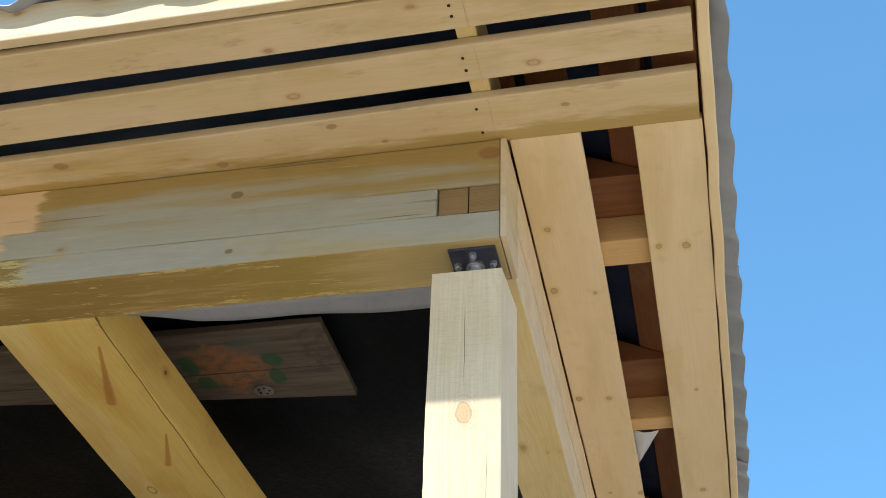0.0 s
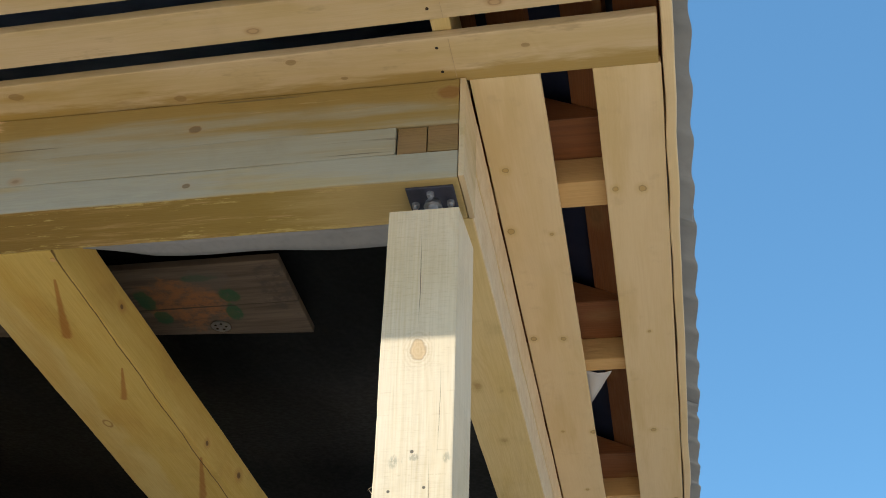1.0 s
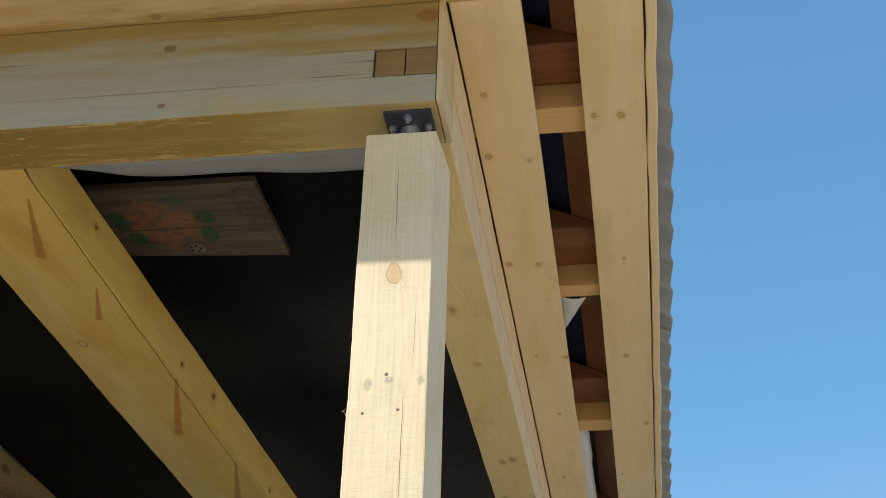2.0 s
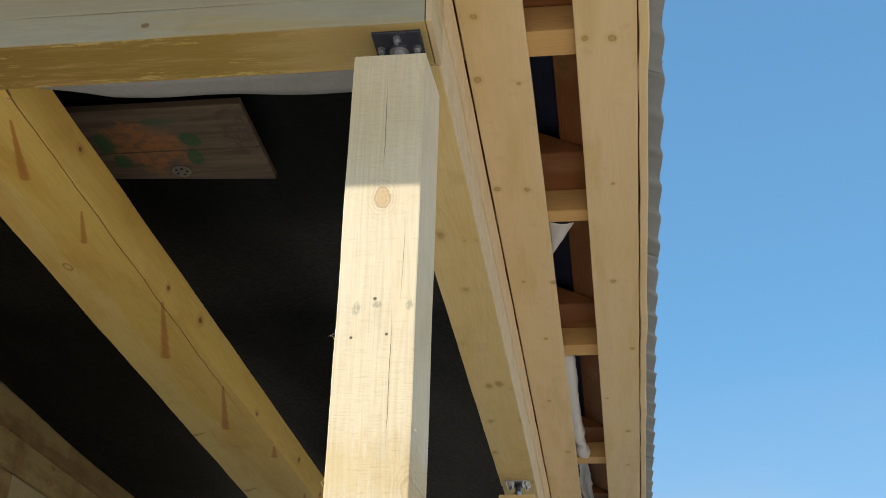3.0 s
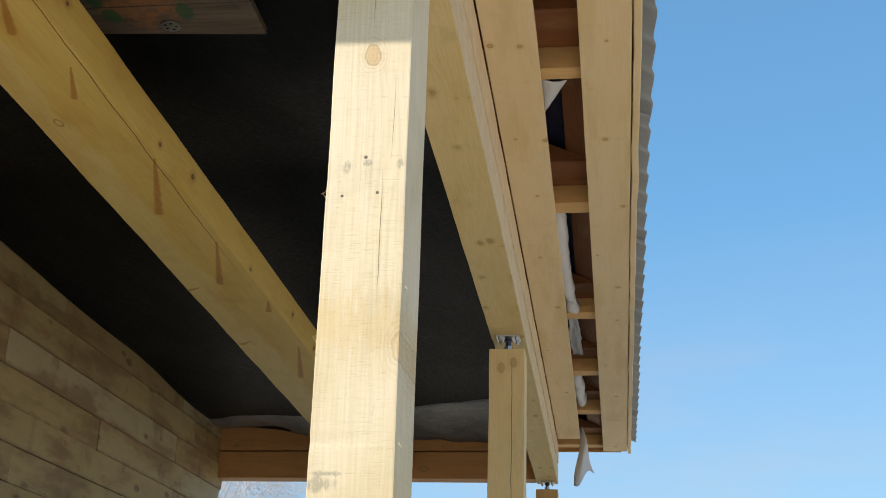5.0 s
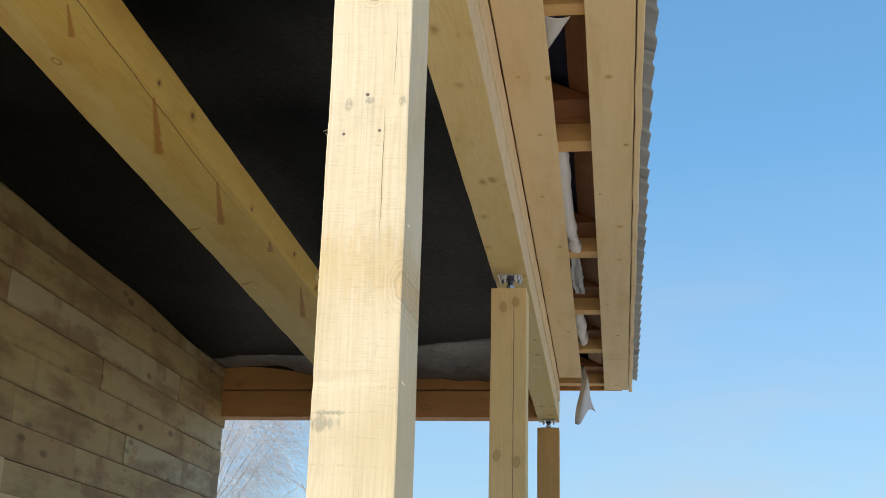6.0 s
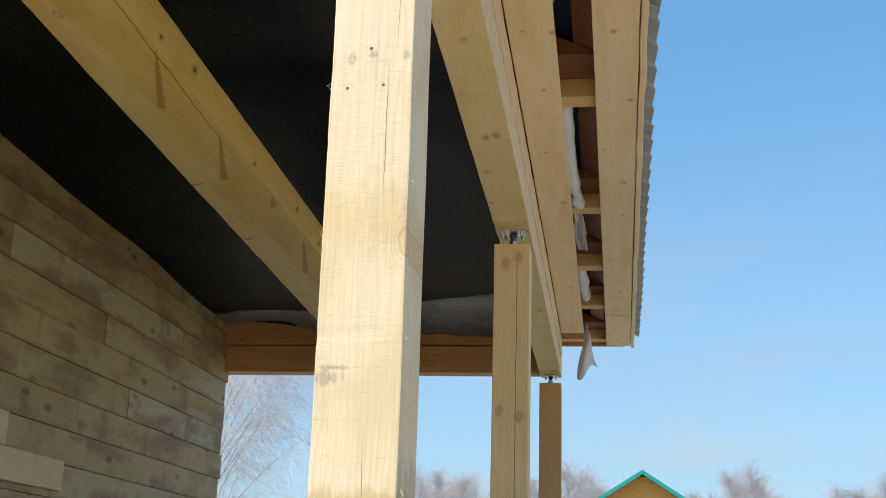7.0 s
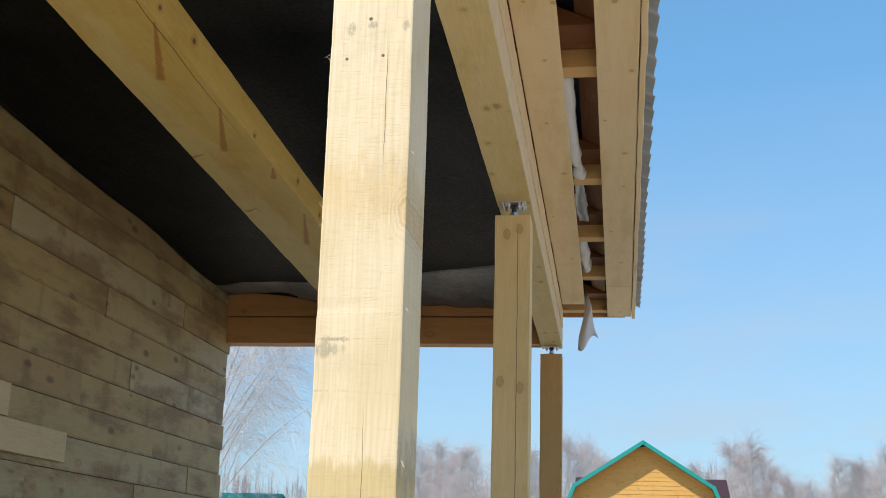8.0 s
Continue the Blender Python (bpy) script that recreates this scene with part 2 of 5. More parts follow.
def corner_marks(n, col, x, y, z, r):
    col = post_marks(n, col, x, y, z, r)
    xo, yo, zo = n.split(n.coords())
    ragged = n.noise(n.vec(n.math("MULTIPLY", xo, 14.0), n.math("MULTIPLY", yo, 30.0), n.math("MULTIPLY", zo, 90.0)), 1.0, 4.0, 0.7)
    low = n.math("ADD", xo, n.math("MULTIPLY", n.math("SUBTRACT", ragged, 0.5), 0.08))
    col = n.mix(n.step(low, 0.18, 0.205, 0.75, 0.0), col, (0.56, 0.41, 0.17))
    speck = n.noise(n.vec(n.math("MULTIPLY", xo, 120.0), n.math("MULTIPLY", yo, 260.0), n.math("MULTIPLY", zo, 260.0)), 1.0, 3.0, 0.6)
    for a, c, ra, rc in ((0.375, 0.055, 0.013, 0.026), (0.392, 0.045, 0.004, 0.030), (0.938, 0.037, 0.013, 0.010), (0.945, 0.003, 0.007, 0.010), (0.942, -0.056, 0.012, 0.009), (0.20, -0.078, 0.06, 0.012), (0.625, 0.077, 0.012, 0.006), (0.592, 0.077, 0.006, 0.006)):
        d = n.math("ADD", gap_to(n, a, c, ra, rc)(xo, zo), n.math("MULTIPLY", n.math("SUBTRACT", ragged, 0.5), 2.2))
        col = n.mix(n.math("MULTIPLY", n.step(d, 0.5, 1.2, 0.62, 0.0), n.step(speck, 0.36, 0.52, 0.25, 1.0)), col, (0.33, 0.29, 0.20))
    band = n.math("ABSOLUTE", n.math("SUBTRACT", n.math("ADD", xo, n.math("MULTIPLY", n.math("SUBTRACT", ragged, 0.5), 0.22)), 0.645))
    col = n.mix(n.step(band, 0.01, 0.07, 0.5, 0.0), col, (0.70, 0.49, 0.22))
    col = knot(n, col, 1.162, 0.003, 0.0145, 0.55, (0.56, 0.33, 0.115))
    col = knot(n, col, 0.605, -0.074, 0.018, 0.28, (0.62, 0.36, 0.12))
    col = crack(n, col, 0.004, 1.20, 1.44, 0.0007)
    col = crack(n, col, -0.026, 0.66, 0.95, 0.0006)
    col = crack(n, col, -0.041, 0.93, 1.14, 0.0004)
    col = crack(n, col, -0.012, -0.1, 0.30, 0.0005)
    xo, yo, zo = n.split(n.coords())
    for a, c, w in ((0.956, 0.006, 0.0035), (0.887, -0.018, 0.003), (0.882, 0.045, 0.003)):
        d = n.math("SQRT", n.math("ADD", n.math("POWER", n.math("SUBTRACT", xo, a), 2.0), n.math("POWER", n.math("SUBTRACT", zo, c), 2.0)))
        col = n.mix(n.step(d, w * 0.7, w * 1.2, 0.85, 0.0), col, (0.05, 0.04, 0.03))
    return col


def middle_marks(n, col, x, y, z, r):
    col = post_marks(n, col, x, y, z, r)
    for a, c in ((1.405, 0.024), (1.43, -0.028), (0.78, 0.045), (0.755, -0.036)):
        col = knot(n, col, a, c, 0.015, 0.45, (0.36, 0.18, 0.05))
    return crack(n, col, -0.022, -0.6, 1.46, 0.0016)


def post_marks(n, col, x, y, z, r):
    """Grey dirt smudges and ochre weathering on the sawn posts."""
    g = n.noise(n.vec(n.math("MULTIPLY", x, 5.0), n.math("MULTIPLY", y, 16.0), n.math("MULTIPLY", z, 16.0)), 1.0, 5.0, 0.7)
    col = n.mix(n.step(g, 0.66, 0.74, 0.0, 0.5), col, (0.30, 0.26, 0.18))
    o = n.noise(n.vec(n.math("MULTIPLY", x, 1.3), n.math("MULTIPLY", y, 2.0), n.math("MULTIPLY", z, 2.0)), 1.0, 3.0)
    return n.mix(n.step(o, 0.48, 0.70, 0.0, 0.6), col, (0.60, 0.44, 0.20))


def whorls(n, col, x, y, z, r):
    """Rows of small dark knots and their flecks, crosswise at intervals, on the yellowed eaves beam; its outer side is
    paled for skylight.
    """
    w = n.noise(n.vec(n.math("MULTIPLY", x, 20.0), n.math("MULTIPLY", y, 20.0), n.math("MULTIPLY", z, 20.0)), 1.0, 4.0, 0.7)
    d, c = n.voronoi(n.vec(n.math("MULTIPLY", x, 9.0), n.math("MULTIPLY", y, 17.0), n.math("MULTIPLY", z, 17.0)))
    d = n.math("ADD", d, n.math("MULTIPLY", n.math("SUBTRACT", w, 0.5), 0.55))
    row = n.step(n.math("SINE", n.math("ADD", n.math("MULTIPLY", x, 17.0), n.math("MULTIPLY", w, 2.2))), 0.45, 0.9)
    col = n.mix(n.math("MULTIPLY", n.step(d, 0.12, 0.30, 0.75, 0.0), row), col, (0.34, 0.175, 0.045))
    col = n.mix(n.math("MULTIPLY", n.step(d, 0.2, 0.5, 0.3, 0.0), row), col, (0.46, 0.33, 0.12))
    yo = n.split(n.coords())[1]
    # outer side coloured paler, as the open sky lights it
    light_pine = n.mix(n.step(w, 0.42, 0.66), (0.74, 0.595, 0.42), (0.66, 0.50, 0.32))
    return n.mix(n.step(yo, -0.074, -0.070, 0.85, 0.0), col, light_pine)


def board_marks(n, col, x, y, z, r):
    """Faint yellowing, handling marks and thin scratches on planed boards."""
    a = n.noise(n.vec(n.math("MULTIPLY", x, 1.1), n.math("MULTIPLY", y, 5.0), n.math("MULTIPLY", z, 5.0)), 1.0, 5.0, 0.7)
    col = n.mix(n.step(a, 0.50, 0.66, 0.0, 0.65), col, (0.48, 0.355, 0.15))
    b = n.noise(n.vec(n.math("MULTIPLY", x, 7.0), n.math("MULTIPLY", y, 22.0), n.math("MULTIPLY", z, 22.0)), 1.0, 4.0, 0.7)
    col = n.mix(n.step(b, 0.56, 0.72, 0.0, 0.6), col, (0.40, 0.29, 0.16))
    c = n.noise(n.vec(n.math("MULTIPLY", x, 3.0), n.math("MULTIPLY", y, 140.0), n.math("MULTIPLY", z, 140.0)), 1.0, 2.0)
    return n.mix(n.step(c, 0.72, 0.78, 0.0, 0.45), col, (0.34, 0.23, 0.12))


def weathered(upper):
    """Silver-grey and ochre weathering in zones along the fibres; beyond one ragged edge the timber is still fresh."""
    def marks(n, col, x, y, z, r):
        s = n.noise(n.vec(n.math("MULTIPLY", x, 0.9), n.math("MULTIPLY", y, 6.0), n.math("MULTIPLY", z, 11.0)), 1.0, 5.0, 0.55)
        if upper:
            s = n.math("ADD", n.math("MULTIPLY", n.math("SUBTRACT", s, 0.5), 2.2), n.math("ADD", n.math("MULTIPLY", z, 2.4), 0.52))
        grey = n.mix(n.step(s, 0.10, 0.50) if upper else n.step(s, 0.46, 0.72), (0.335, 0.325, 0.245), (0.30, 0.205, 0.05))
        xo = n.split(n.coords())[0]
        rag = n.noise(n.vec(n.math("MULTIPLY", x, 6.0), n.math("MULTIPLY", y, 60.0), n.math("MULTIPLY", z, 60.0)), 1.0, 4.0, 0.7)
        edge = n.math("ADD", xo, n.math("MULTIPLY", n.math("SUBTRACT", rag, 0.5), 0.10))
        col = n.mix(n.math("MULTIPLY", n.step(edge, 0.115, 0.14), 0.92), col, grey)
        scr = n.noise(n.vec(n.math("MULTIPLY", x, 4.0), n.math("MULTIPLY", y, 40.0), n.math("MULTIPLY", z, 70.0)), 1.0, 5.0, 0.7)
        col = n.mix(n.step(scr, 0.58, 0.70, 0.0, 0.45), col, (0.56, 0.42, 0.24))
        if upper:
            col = knot(n, col, 1.172, 0.025, 0.016, 0.75, (0.26, 0.12, 0.03))
            col = knot(n, col, 0.607, -0.016, 0.010, 0.75, (0.15, 0.09, 0.04))
        ck = n.noise(n.vec(n.math("MULTIPLY", x, 1.6), n.math("MULTIPLY", y, 30.0), n.math("MULTIPLY", z, 75.0)), 1.0, 3.0, 0.5)
        return n.mix(n.step(ck, 0.66, 0.70, 0.0, 0.7), col, (0.12, 0.085, 0.045))
    return marks


def beam_under(n, col, x, y, z, r):
    """Grey front face; ochre stain with scraped pale streaks on the underside."""
    s = n.noise(n.vec(n.math("MULTIPLY", x, 2.0), n.math("MULTIPLY", y, 22.0), n.math("MULTIPLY", z, 22.0)), 1.0, 6.0, 0.75)
    col = n.mix(n.step(s, 0.36, 0.50, 0.25, 0.95), col, (0.30, 0.215, 0.045))
    col = n.mix(n.step(n.split(n.coords())[0], 0.2, 0.9, 0.6, 0.0), col, n.mix(n.step(s, 0.3, 0.6), (0.30, 0.19, 0.04), (0.20, 0.115, 0.025)))
    chip = n.noise(n.vec(n.math("MULTIPLY", x, 9.0), n.math("MULTIPLY", y, 55.0), n.math("MULTIPLY", z, 55.0)), 1.0, 5.0, 0.75)
    rim = n.step(n.math("ABSOLUTE", n.split(n.coords())[1]), 0.045, 0.075, 0.0, 0.11)
    col = n.mix(n.step(n.math("ADD", chip, rim), 0.60, 0.67, 0.0, 0.8), col, (0.56, 0.45, 0.17))
    g = n.noise(n.vec(n.math("MULTIPLY", x, 1.2), 0.0, n.math("MULTIPLY", z, 14.0)), 1.0, 5.0, 0.6)
    front = n.mix(n.step(g, 0.48, 0.66, 0.0, 0.8), (0.375, 0.355, 0.275), (0.42, 0.33, 0.16))
    front = knot(n, front, 0.609, -0.003, 0.006, 0.8, (0.14, 0.09, 0.04))
    xo = n.split(n.coords())[0]
    bare = n.math("ADD", xo, n.math("MULTIPLY", n.math("SUBTRACT", s, 0.5), 0.5))
    col = n.mix(n.step(bare, 0.80, 0.98, 0.0, 0.75), col, (0.49, 0.38, 0.165))
    return n.mix(n.math("MULTIPLY", n.step(y, -0.072, -0.070, 0.92, 0.0), n.step(xo, 0.10, 0.16)), col, front)


def mid_marks(n, col, x, y, z, r):
    """A pale unstained side with a ragged edge, and long reddish resin streaks."""
    rag = n.noise(n.vec(n.math("MULTIPLY", x, 3.5), n.math("MULTIPLY", y, 9.0), n.math("MULTIPLY", z, 3.0)), 1.0, 5.0, 0.6)
    e = n.math("ADD", y, n.math("MULTIPLY", n.math("SUBTRACT", rag, 0.5), 0.22))
    col = n.mix(n.step(e, 0.025, 0.06, 0.0, 0.5), col, (0.63, 0.52, 0.24))
    xo, yo, zo = n.split(n.coords())
    under = n.step(zo, -0.046, -0.040, 1.0, 0.0)
    warm = n.noise(n.vec(n.math("MULTIPLY", xo, 1.6), n.math("MULTIPLY", yo, 7.0), n.math("MULTIPLY", zo, 7.0)), 1.0, 4.0, 0.6)
    col = n.mix(n.step(warm, 0.46, 0.66, 0.0, 0.55), col, (0.50, 0.30, 0.055))
    base = col
    for (wy, wx), (wy2, wx2), width in (((0.27, -1.010), (0.52, -1.090), 0.014), ((0.70, -1.015), (0.865, -1.075), 0.011), ((1.26, -0.990), (1.68, -1.124), 0.017), ((1.96, -1.012), (2.40, -1.132), 0.016),
                                        ((3.27, -1.030), (3.80, -1.145), 0.016), ((2.44, -1.225), (2.47, -1.275), 0.012), ((3.18, -1.225), (3.22, -1.275), 0.014), ((2.62, -1.00), (2.75, -1.03), 0.014)):
        col = streak(n, col, xo, yo, (wy - 3.3645, -1.115 - wx), (wy2 - 3.3645, -1.115 - wx2), width, 0.8, (0.36, 0.145, 0.02))
    ring = n.math("ADD", gap_to(n, -2.355, 0.067, 0.022, 0.012)(xo, yo), n.math("MULTIPLY", n.math("SUBTRACT", rag, 0.5), 0.6))
    col = n.mix(n.math("MULTIPLY", n.step(ring, 0.5, 0.9), n.step(ring, 0.95, 1.3, 0.8, 0.0)), col, (0.30, 0.16, 0.03))
    off = n.math("SUBTRACT", yo, n.math("ADD", n.math("MULTIPLY", n.math("ADD", xo, 3.06), 0.027), -0.144))
    off = n.math("ABSOLUTE", n.math("ADD", off, n.math("MULTIPLY", n.math("SUBTRACT", n.noise(n.vec(n.math("MULTIPLY", xo, 5.0), 0.0, 0.0), 1.0, 4.0), 0.5), 0.016)))
    line = n.math("MULTIPLY", n.step(off, 0.0008, 0.0026, 0.9, 0.0), n.step(xo, -1.6, -1.0, 1.0, 0.0))
    col = n.mix(line, col, (0.10, 0.05, 0.012))
    side = base
    for wy, wz, size in ((0.51, 2.669, 0.008), (1.235, 2.634, 0.008), (1.53, 2.660, 0.012), (2.29, 2.616, 0.010), (2.95, 2.65, 0.010), (3.4, 2.63, 0.012), (3.9, 2.66, 0.012)):
        d = n.math("ADD", gap_to(n, wy - 3.3645, wz - 2.653, size * 1.6, size)(xo, zo), n.math("MULTIPLY", n.math("SUBTRACT", rag, 0.5), 0.8))
        side = n.mix(n.step(d, 0.9, 2.6, 0.45, 0.0), side, (0.38, 0.17, 0.03))
        side = n.mix(n.step(d, 0.55, 0.95, 0.85, 0.0), side, (0.10, 0.045, 0.012))
    return n.mix(under, side, col)


def wall_weather(n, col, x, y, z, r):
    """Silver, olive and brown weathering that differs from block to block, with dark water smears across the courses."""
    s = n.noise(n.vec(n.math("MULTIPLY", x, 1.1), n.math("MULTIPLY", y, 6.0), n.math("MULTIPLY", z, 6.0)), 1.0, 4.0, 0.6)
    col = n.mix(n.step(s, 0.40, 0.62, 0.1, 0.75), col, (0.39, 0.30, 0.12))
    col = n.mix(n.step(r, 0.45, 1.0, 0.0, 0.5), col, (0.31, 0.185, 0.075))
    col = n.mix(n.step(r, 0.0, 0.40, 0.65, 0.0), col, (0.43, 0.385, 0.25))
    b = n.noise(n.vec(n.math("MULTIPLY", x, 1.3), n.math("MULTIPLY", y, 9.0), n.math("MULTIPLY", z, 5.0)), 1.0, 5.0, 0.6)
    col = n.mix(n.step(b, 0.46, 0.64, 0.0, 0.7), col, (0.18, 0.095, 0.03))
    w = n.noise(n.vec(n.math("MULTIPLY", x, 3.4), n.math("MULTIPLY", y, 3.0), n.math("MULTIPLY", z, 2.2)), 1.0, 4.0, 0.55)
    col = n.mix(n.step(w, 0.54, 0.68, 0.0, 0.6), col, (0.17, 0.095, 0.032))
    k, c = n.voronoi(n.vec(n.math("MULTIPLY", x, 3.1), n.math("MULTIPLY", y, 3.0), n.math("MULTIPLY", z, 7.0)))
    k = n.math("ADD", k, n.math("MULTIPLY", n.math("SUBTRACT", s, 0.5), 0.25))
    col = n.mix(n.step(k, 0.08, 0.20, 0.7, 0.0), col, (0.10, 0.052, 0.02))
    e = n.noise(n.vec(n.math("MULTIPLY", x, 9.0), 0.0, n.math("MULTIPLY", z, 3.0)), 1.0, 4.0, 0.6)
    lip = n.math("ADD", n.math("MULTIPLY", z, -1.0), n.math("MULTIPLY", n.math("SUBTRACT", e, 0.5), 0.05))
    return n.mix(n.step(lip, 0.064, 0.086, 0.0, 0.5), col, (0.16, 0.085, 0.03))


M_BOARD = wood("planed_pine", (0.63, 0.495, 0.305), (0.53, 0.39, 0.20), (0.55, 0.415, 0.19), ring=0.006, grain=0.30, stain=0.6, extra=board_marks, knots=0.045, bump=0.06, fibre=0.1)
def root_marks(n, col, x, y, z, r):
    """Ochre stain creeping in from the board's back edge, and a few knots."""
    col = board_marks(n, col, x, y, z, r)
    xo, yo, zo = n.split(n.coords())
    w = n.noise(n.vec(n.math("MULTIPLY", x, 2.2), n.math("MULTIPLY", y, 14.0), n.math("MULTIPLY", z, 14.0)), 1.0, 5.0, 0.65)
    e = n.math("ADD", yo, n.math("MULTIPLY", n.math("SUBTRACT", w, 0.5), 0.20))
    col = n.mix(n.step(e, 0.020, 0.055, 0.0, 0.85), col, (0.38, 0.255, 0.065))
    col = n.mix(n.math("MULTIPLY", n.step(xo, 0.15, 0.7, 0.6, 0.0), n.step(w, 0.42, 0.6)), col, (0.46, 0.30, 0.06))
    for a, c, size in ((0.654, 0.040, 0.009), (1.433, -0.024, 0.006), (1.034, 0.025, 0.005), (0.289, -0.015, 0.011), (0.93, -0.04, 0.008)):
        col = knot(n, col, a, c, size, 0.6, (0.24, 0.15, 0.05), True)
    return col


M_BOARD_ROOT = wood("stained_planed_pine", (0.63, 0.495, 0.305), (0.53, 0.39, 0.20), (0.55, 0.415, 0.19), ring=0.006, grain=0.30, stain=0.6, extra=root_marks, knots=0.0, bump=0.06, fibre=0.1)
POST_WOOD = ((0.80, 0.655, 0.45), (0.70, 0.53, 0.31), (0.80, 0.64, 0.41))
SIDE_PINE = ((0.77, 0.61, 0.37), (0.69, 0.51, 0.26), (0.73, 0.56, 0.29))
INNER_KNOTS = ((0.044, 0.34), (0.026, 0.593), (0.127, 0.618), (0.024, 1.14), (0.110, 1.151), (0.054, 1.76), (0.155, 1.774), (0.100, 2.246), (0.075, 2.898), (0.123, 3.576), (0.04, 4.3), (0.11, 5.2))
OUTER_KNOTS = ((0.298, 0.447), (0.362, 0.453), (0.357, 1.137), (0.350, 1.78), (0.415, 2.362), (0.314, 2.881), (0.400, 3.30), (0.398, 3.784), (0.34, 4.6), (0.40, 5.3))
M_BOARD_IN = wood("yellowed_planed_pine", *SIDE_PINE, ring=0.006, grain=0.22, stain=0.5, knots=0.0, extra=pin_knots(INNER_KNOTS, 3.2565, 0.083), bump=0.06, fibre=0.06, grime=0.15)
M_BOARD_OUT = wood("yellowed_outer_pine", *SIDE_PINE, ring=0.006, grain=0.22, stain=0.5, knots=0.0, extra=pin_knots(OUTER_KNOTS, 2.9815, 0.345), bump=0.06, fibre=0.06, grime=0.15)
M_BOARD_SIDE = wood("yellowed_fascia_pine", *SIDE_PINE, ring=0.006, grain=0.25, stain=0.5, knots=0.06, bump=0.06, fibre=0.06, grime=0.35)
M_JOIST = wood("joist_pine", (0.66, 0.43, 0.18), (0.50, 0.27, 0.09), (0.58, 0.35, 0.12), grain=0.5, knots=0.11)
M_POST = wood("sawn_pine_corner_post", *POST_WOOD, ring=0.0095, grain=0.46, saw=0.34, extra=corner_marks, knots=0.0, rough=0.75, bump=0.28)
M_POST2 = wood("sawn_pine_middle_post", (0.76, 0.55, 0.265), (0.62, 0.41, 0.15), (0.70, 0.48, 0.19), ring=0.008, grain=0.45, extra=middle_marks, knots=0.0, rough=0.7, bump=0.3)
M_POST3 = wood("sawn_pine_rear_post", (0.64, 0.385, 0.145), (0.48, 0.27, 0.085), (0.57, 0.33, 0.11), ring=0.008, grain=0.5, extra=post_marks, knots=0.07, rough=0.7, bump=0.3)
M_SIDE = wood("planed_pine_beam", (0.72, 0.57, 0.28), (0.60, 0.44, 0.17), (0.66, 0.49, 0.17), grain=0.35, extra=whorls, knots=0.0, bump=0.2)
M_MID = wood("stained_pine_beam", (0.61, 0.445, 0.125), (0.53, 0.35, 0.075), (0.56, 0.385, 0.08), grain=0.22, stain=0.7, knots=0.0, extra=mid_marks, bump=0.2)
M_FRONT = wood("weathered_grey_timber", (0.64, 0.44, 0.23), (0.55, 0.34, 0.15), (0.60, 0.38, 0.17), extra=weathered(False), knots=0.05, grain=0.10, bump=0.06, fibre=0.10)
M_FRONT_UP = wood("weathered_ochre_timber", (0.64, 0.44, 0.23), (0.55, 0.34, 0.15), (0.60, 0.38, 0.17), extra=weathered(True), knots=0.0, grain=0.10, bump=0.06, fibre=0.10)
M_FRONT_LOW = wood("stained_lower_timber", (0.64, 0.46, 0.26), (0.55, 0.36, 0.17), (0.60, 0.40, 0.20), extra=beam_under, knots=0.0, bump=0.1, fibre=0.1)
M_ENDGRAIN = wood("end_grain_pine", (0.27, 0.165, 0.065), (0.16, 0.085, 0.03), (0.26, 0.18, 0.05), ring=0.003, grain=0.8, knots=0)
# red wood with the deep shade inside the eaves put into its colour
M_RAFTER = wood("shaded_reddish_plank", (0.30, 0.115, 0.040), (0.17, 0.060, 0.022), (0.22, 0.085, 0.028), grain=0.6, knots=0.16)
M_RED = wood("reddish_larch", (0.55, 0.28, 0.105), (0.36, 0.155, 0.05), (0.46, 0.215, 0.07), grain=0.7, knots=0.12)
M_WALL = wood("weathered_wall_block", (0.42, 0.315, 0.145), (0.30, 0.205, 0.08), (0.37, 0.265, 0.10), extra=wall_weather, knots=0.11, bump=0.6)
# kept dark so the added, unseen floor bounces little light
M_FLOOR = wood("dark_floor_timber", (0.16, 0.12, 0.08), (0.11, 0.08, 0.05), (0.13, 0.10, 0.06), knots=0.08)
M_NEWBLOCK = wood("fresh_wall_block", (0.60, 0.46, 0.26), (0.46, 0.32, 0.15), (0.54, 0.40, 0.20), knots=0.10)
M_HOUSE = wood("varnished_planks", (0.64, 0.36, 0.095), (0.49, 0.24, 0.05), (0.57, 0.29, 0.06), knots=0.12, ring=0.02)


def plain(name, color, rough=0.6, metal=0.0, var=0.25, scale=8.0, bump=0.1, dark=(0.5, 0.5, 0.5)):
    """A surface with soft blotches and fine speckle."""
    n = Nodes(name, rough, metal)
    p = n.coords()
    a = n.noise(p, scale, 5.0, 0.6)
    b = n.noise(p, scale * 14, 3.0)
    col = n.mix(n.step(a, 0.35, 0.75, 0.0, var), color, n.mix(1.0, color, dark, "MULTIPLY"))
    col = n.mix(n.step(b, 0.4, 0.8, 0.0, var * 0.7), col, n.mix(1.0, col, dark, "MULTIPLY"))
    return n.done(col, n.math("ADD", a, n.math("MULTIPLY", b, 0.3)), bump, 0.004, n.step(a, 0.2, 0.8, rough - 0.07, rough + 0.1))


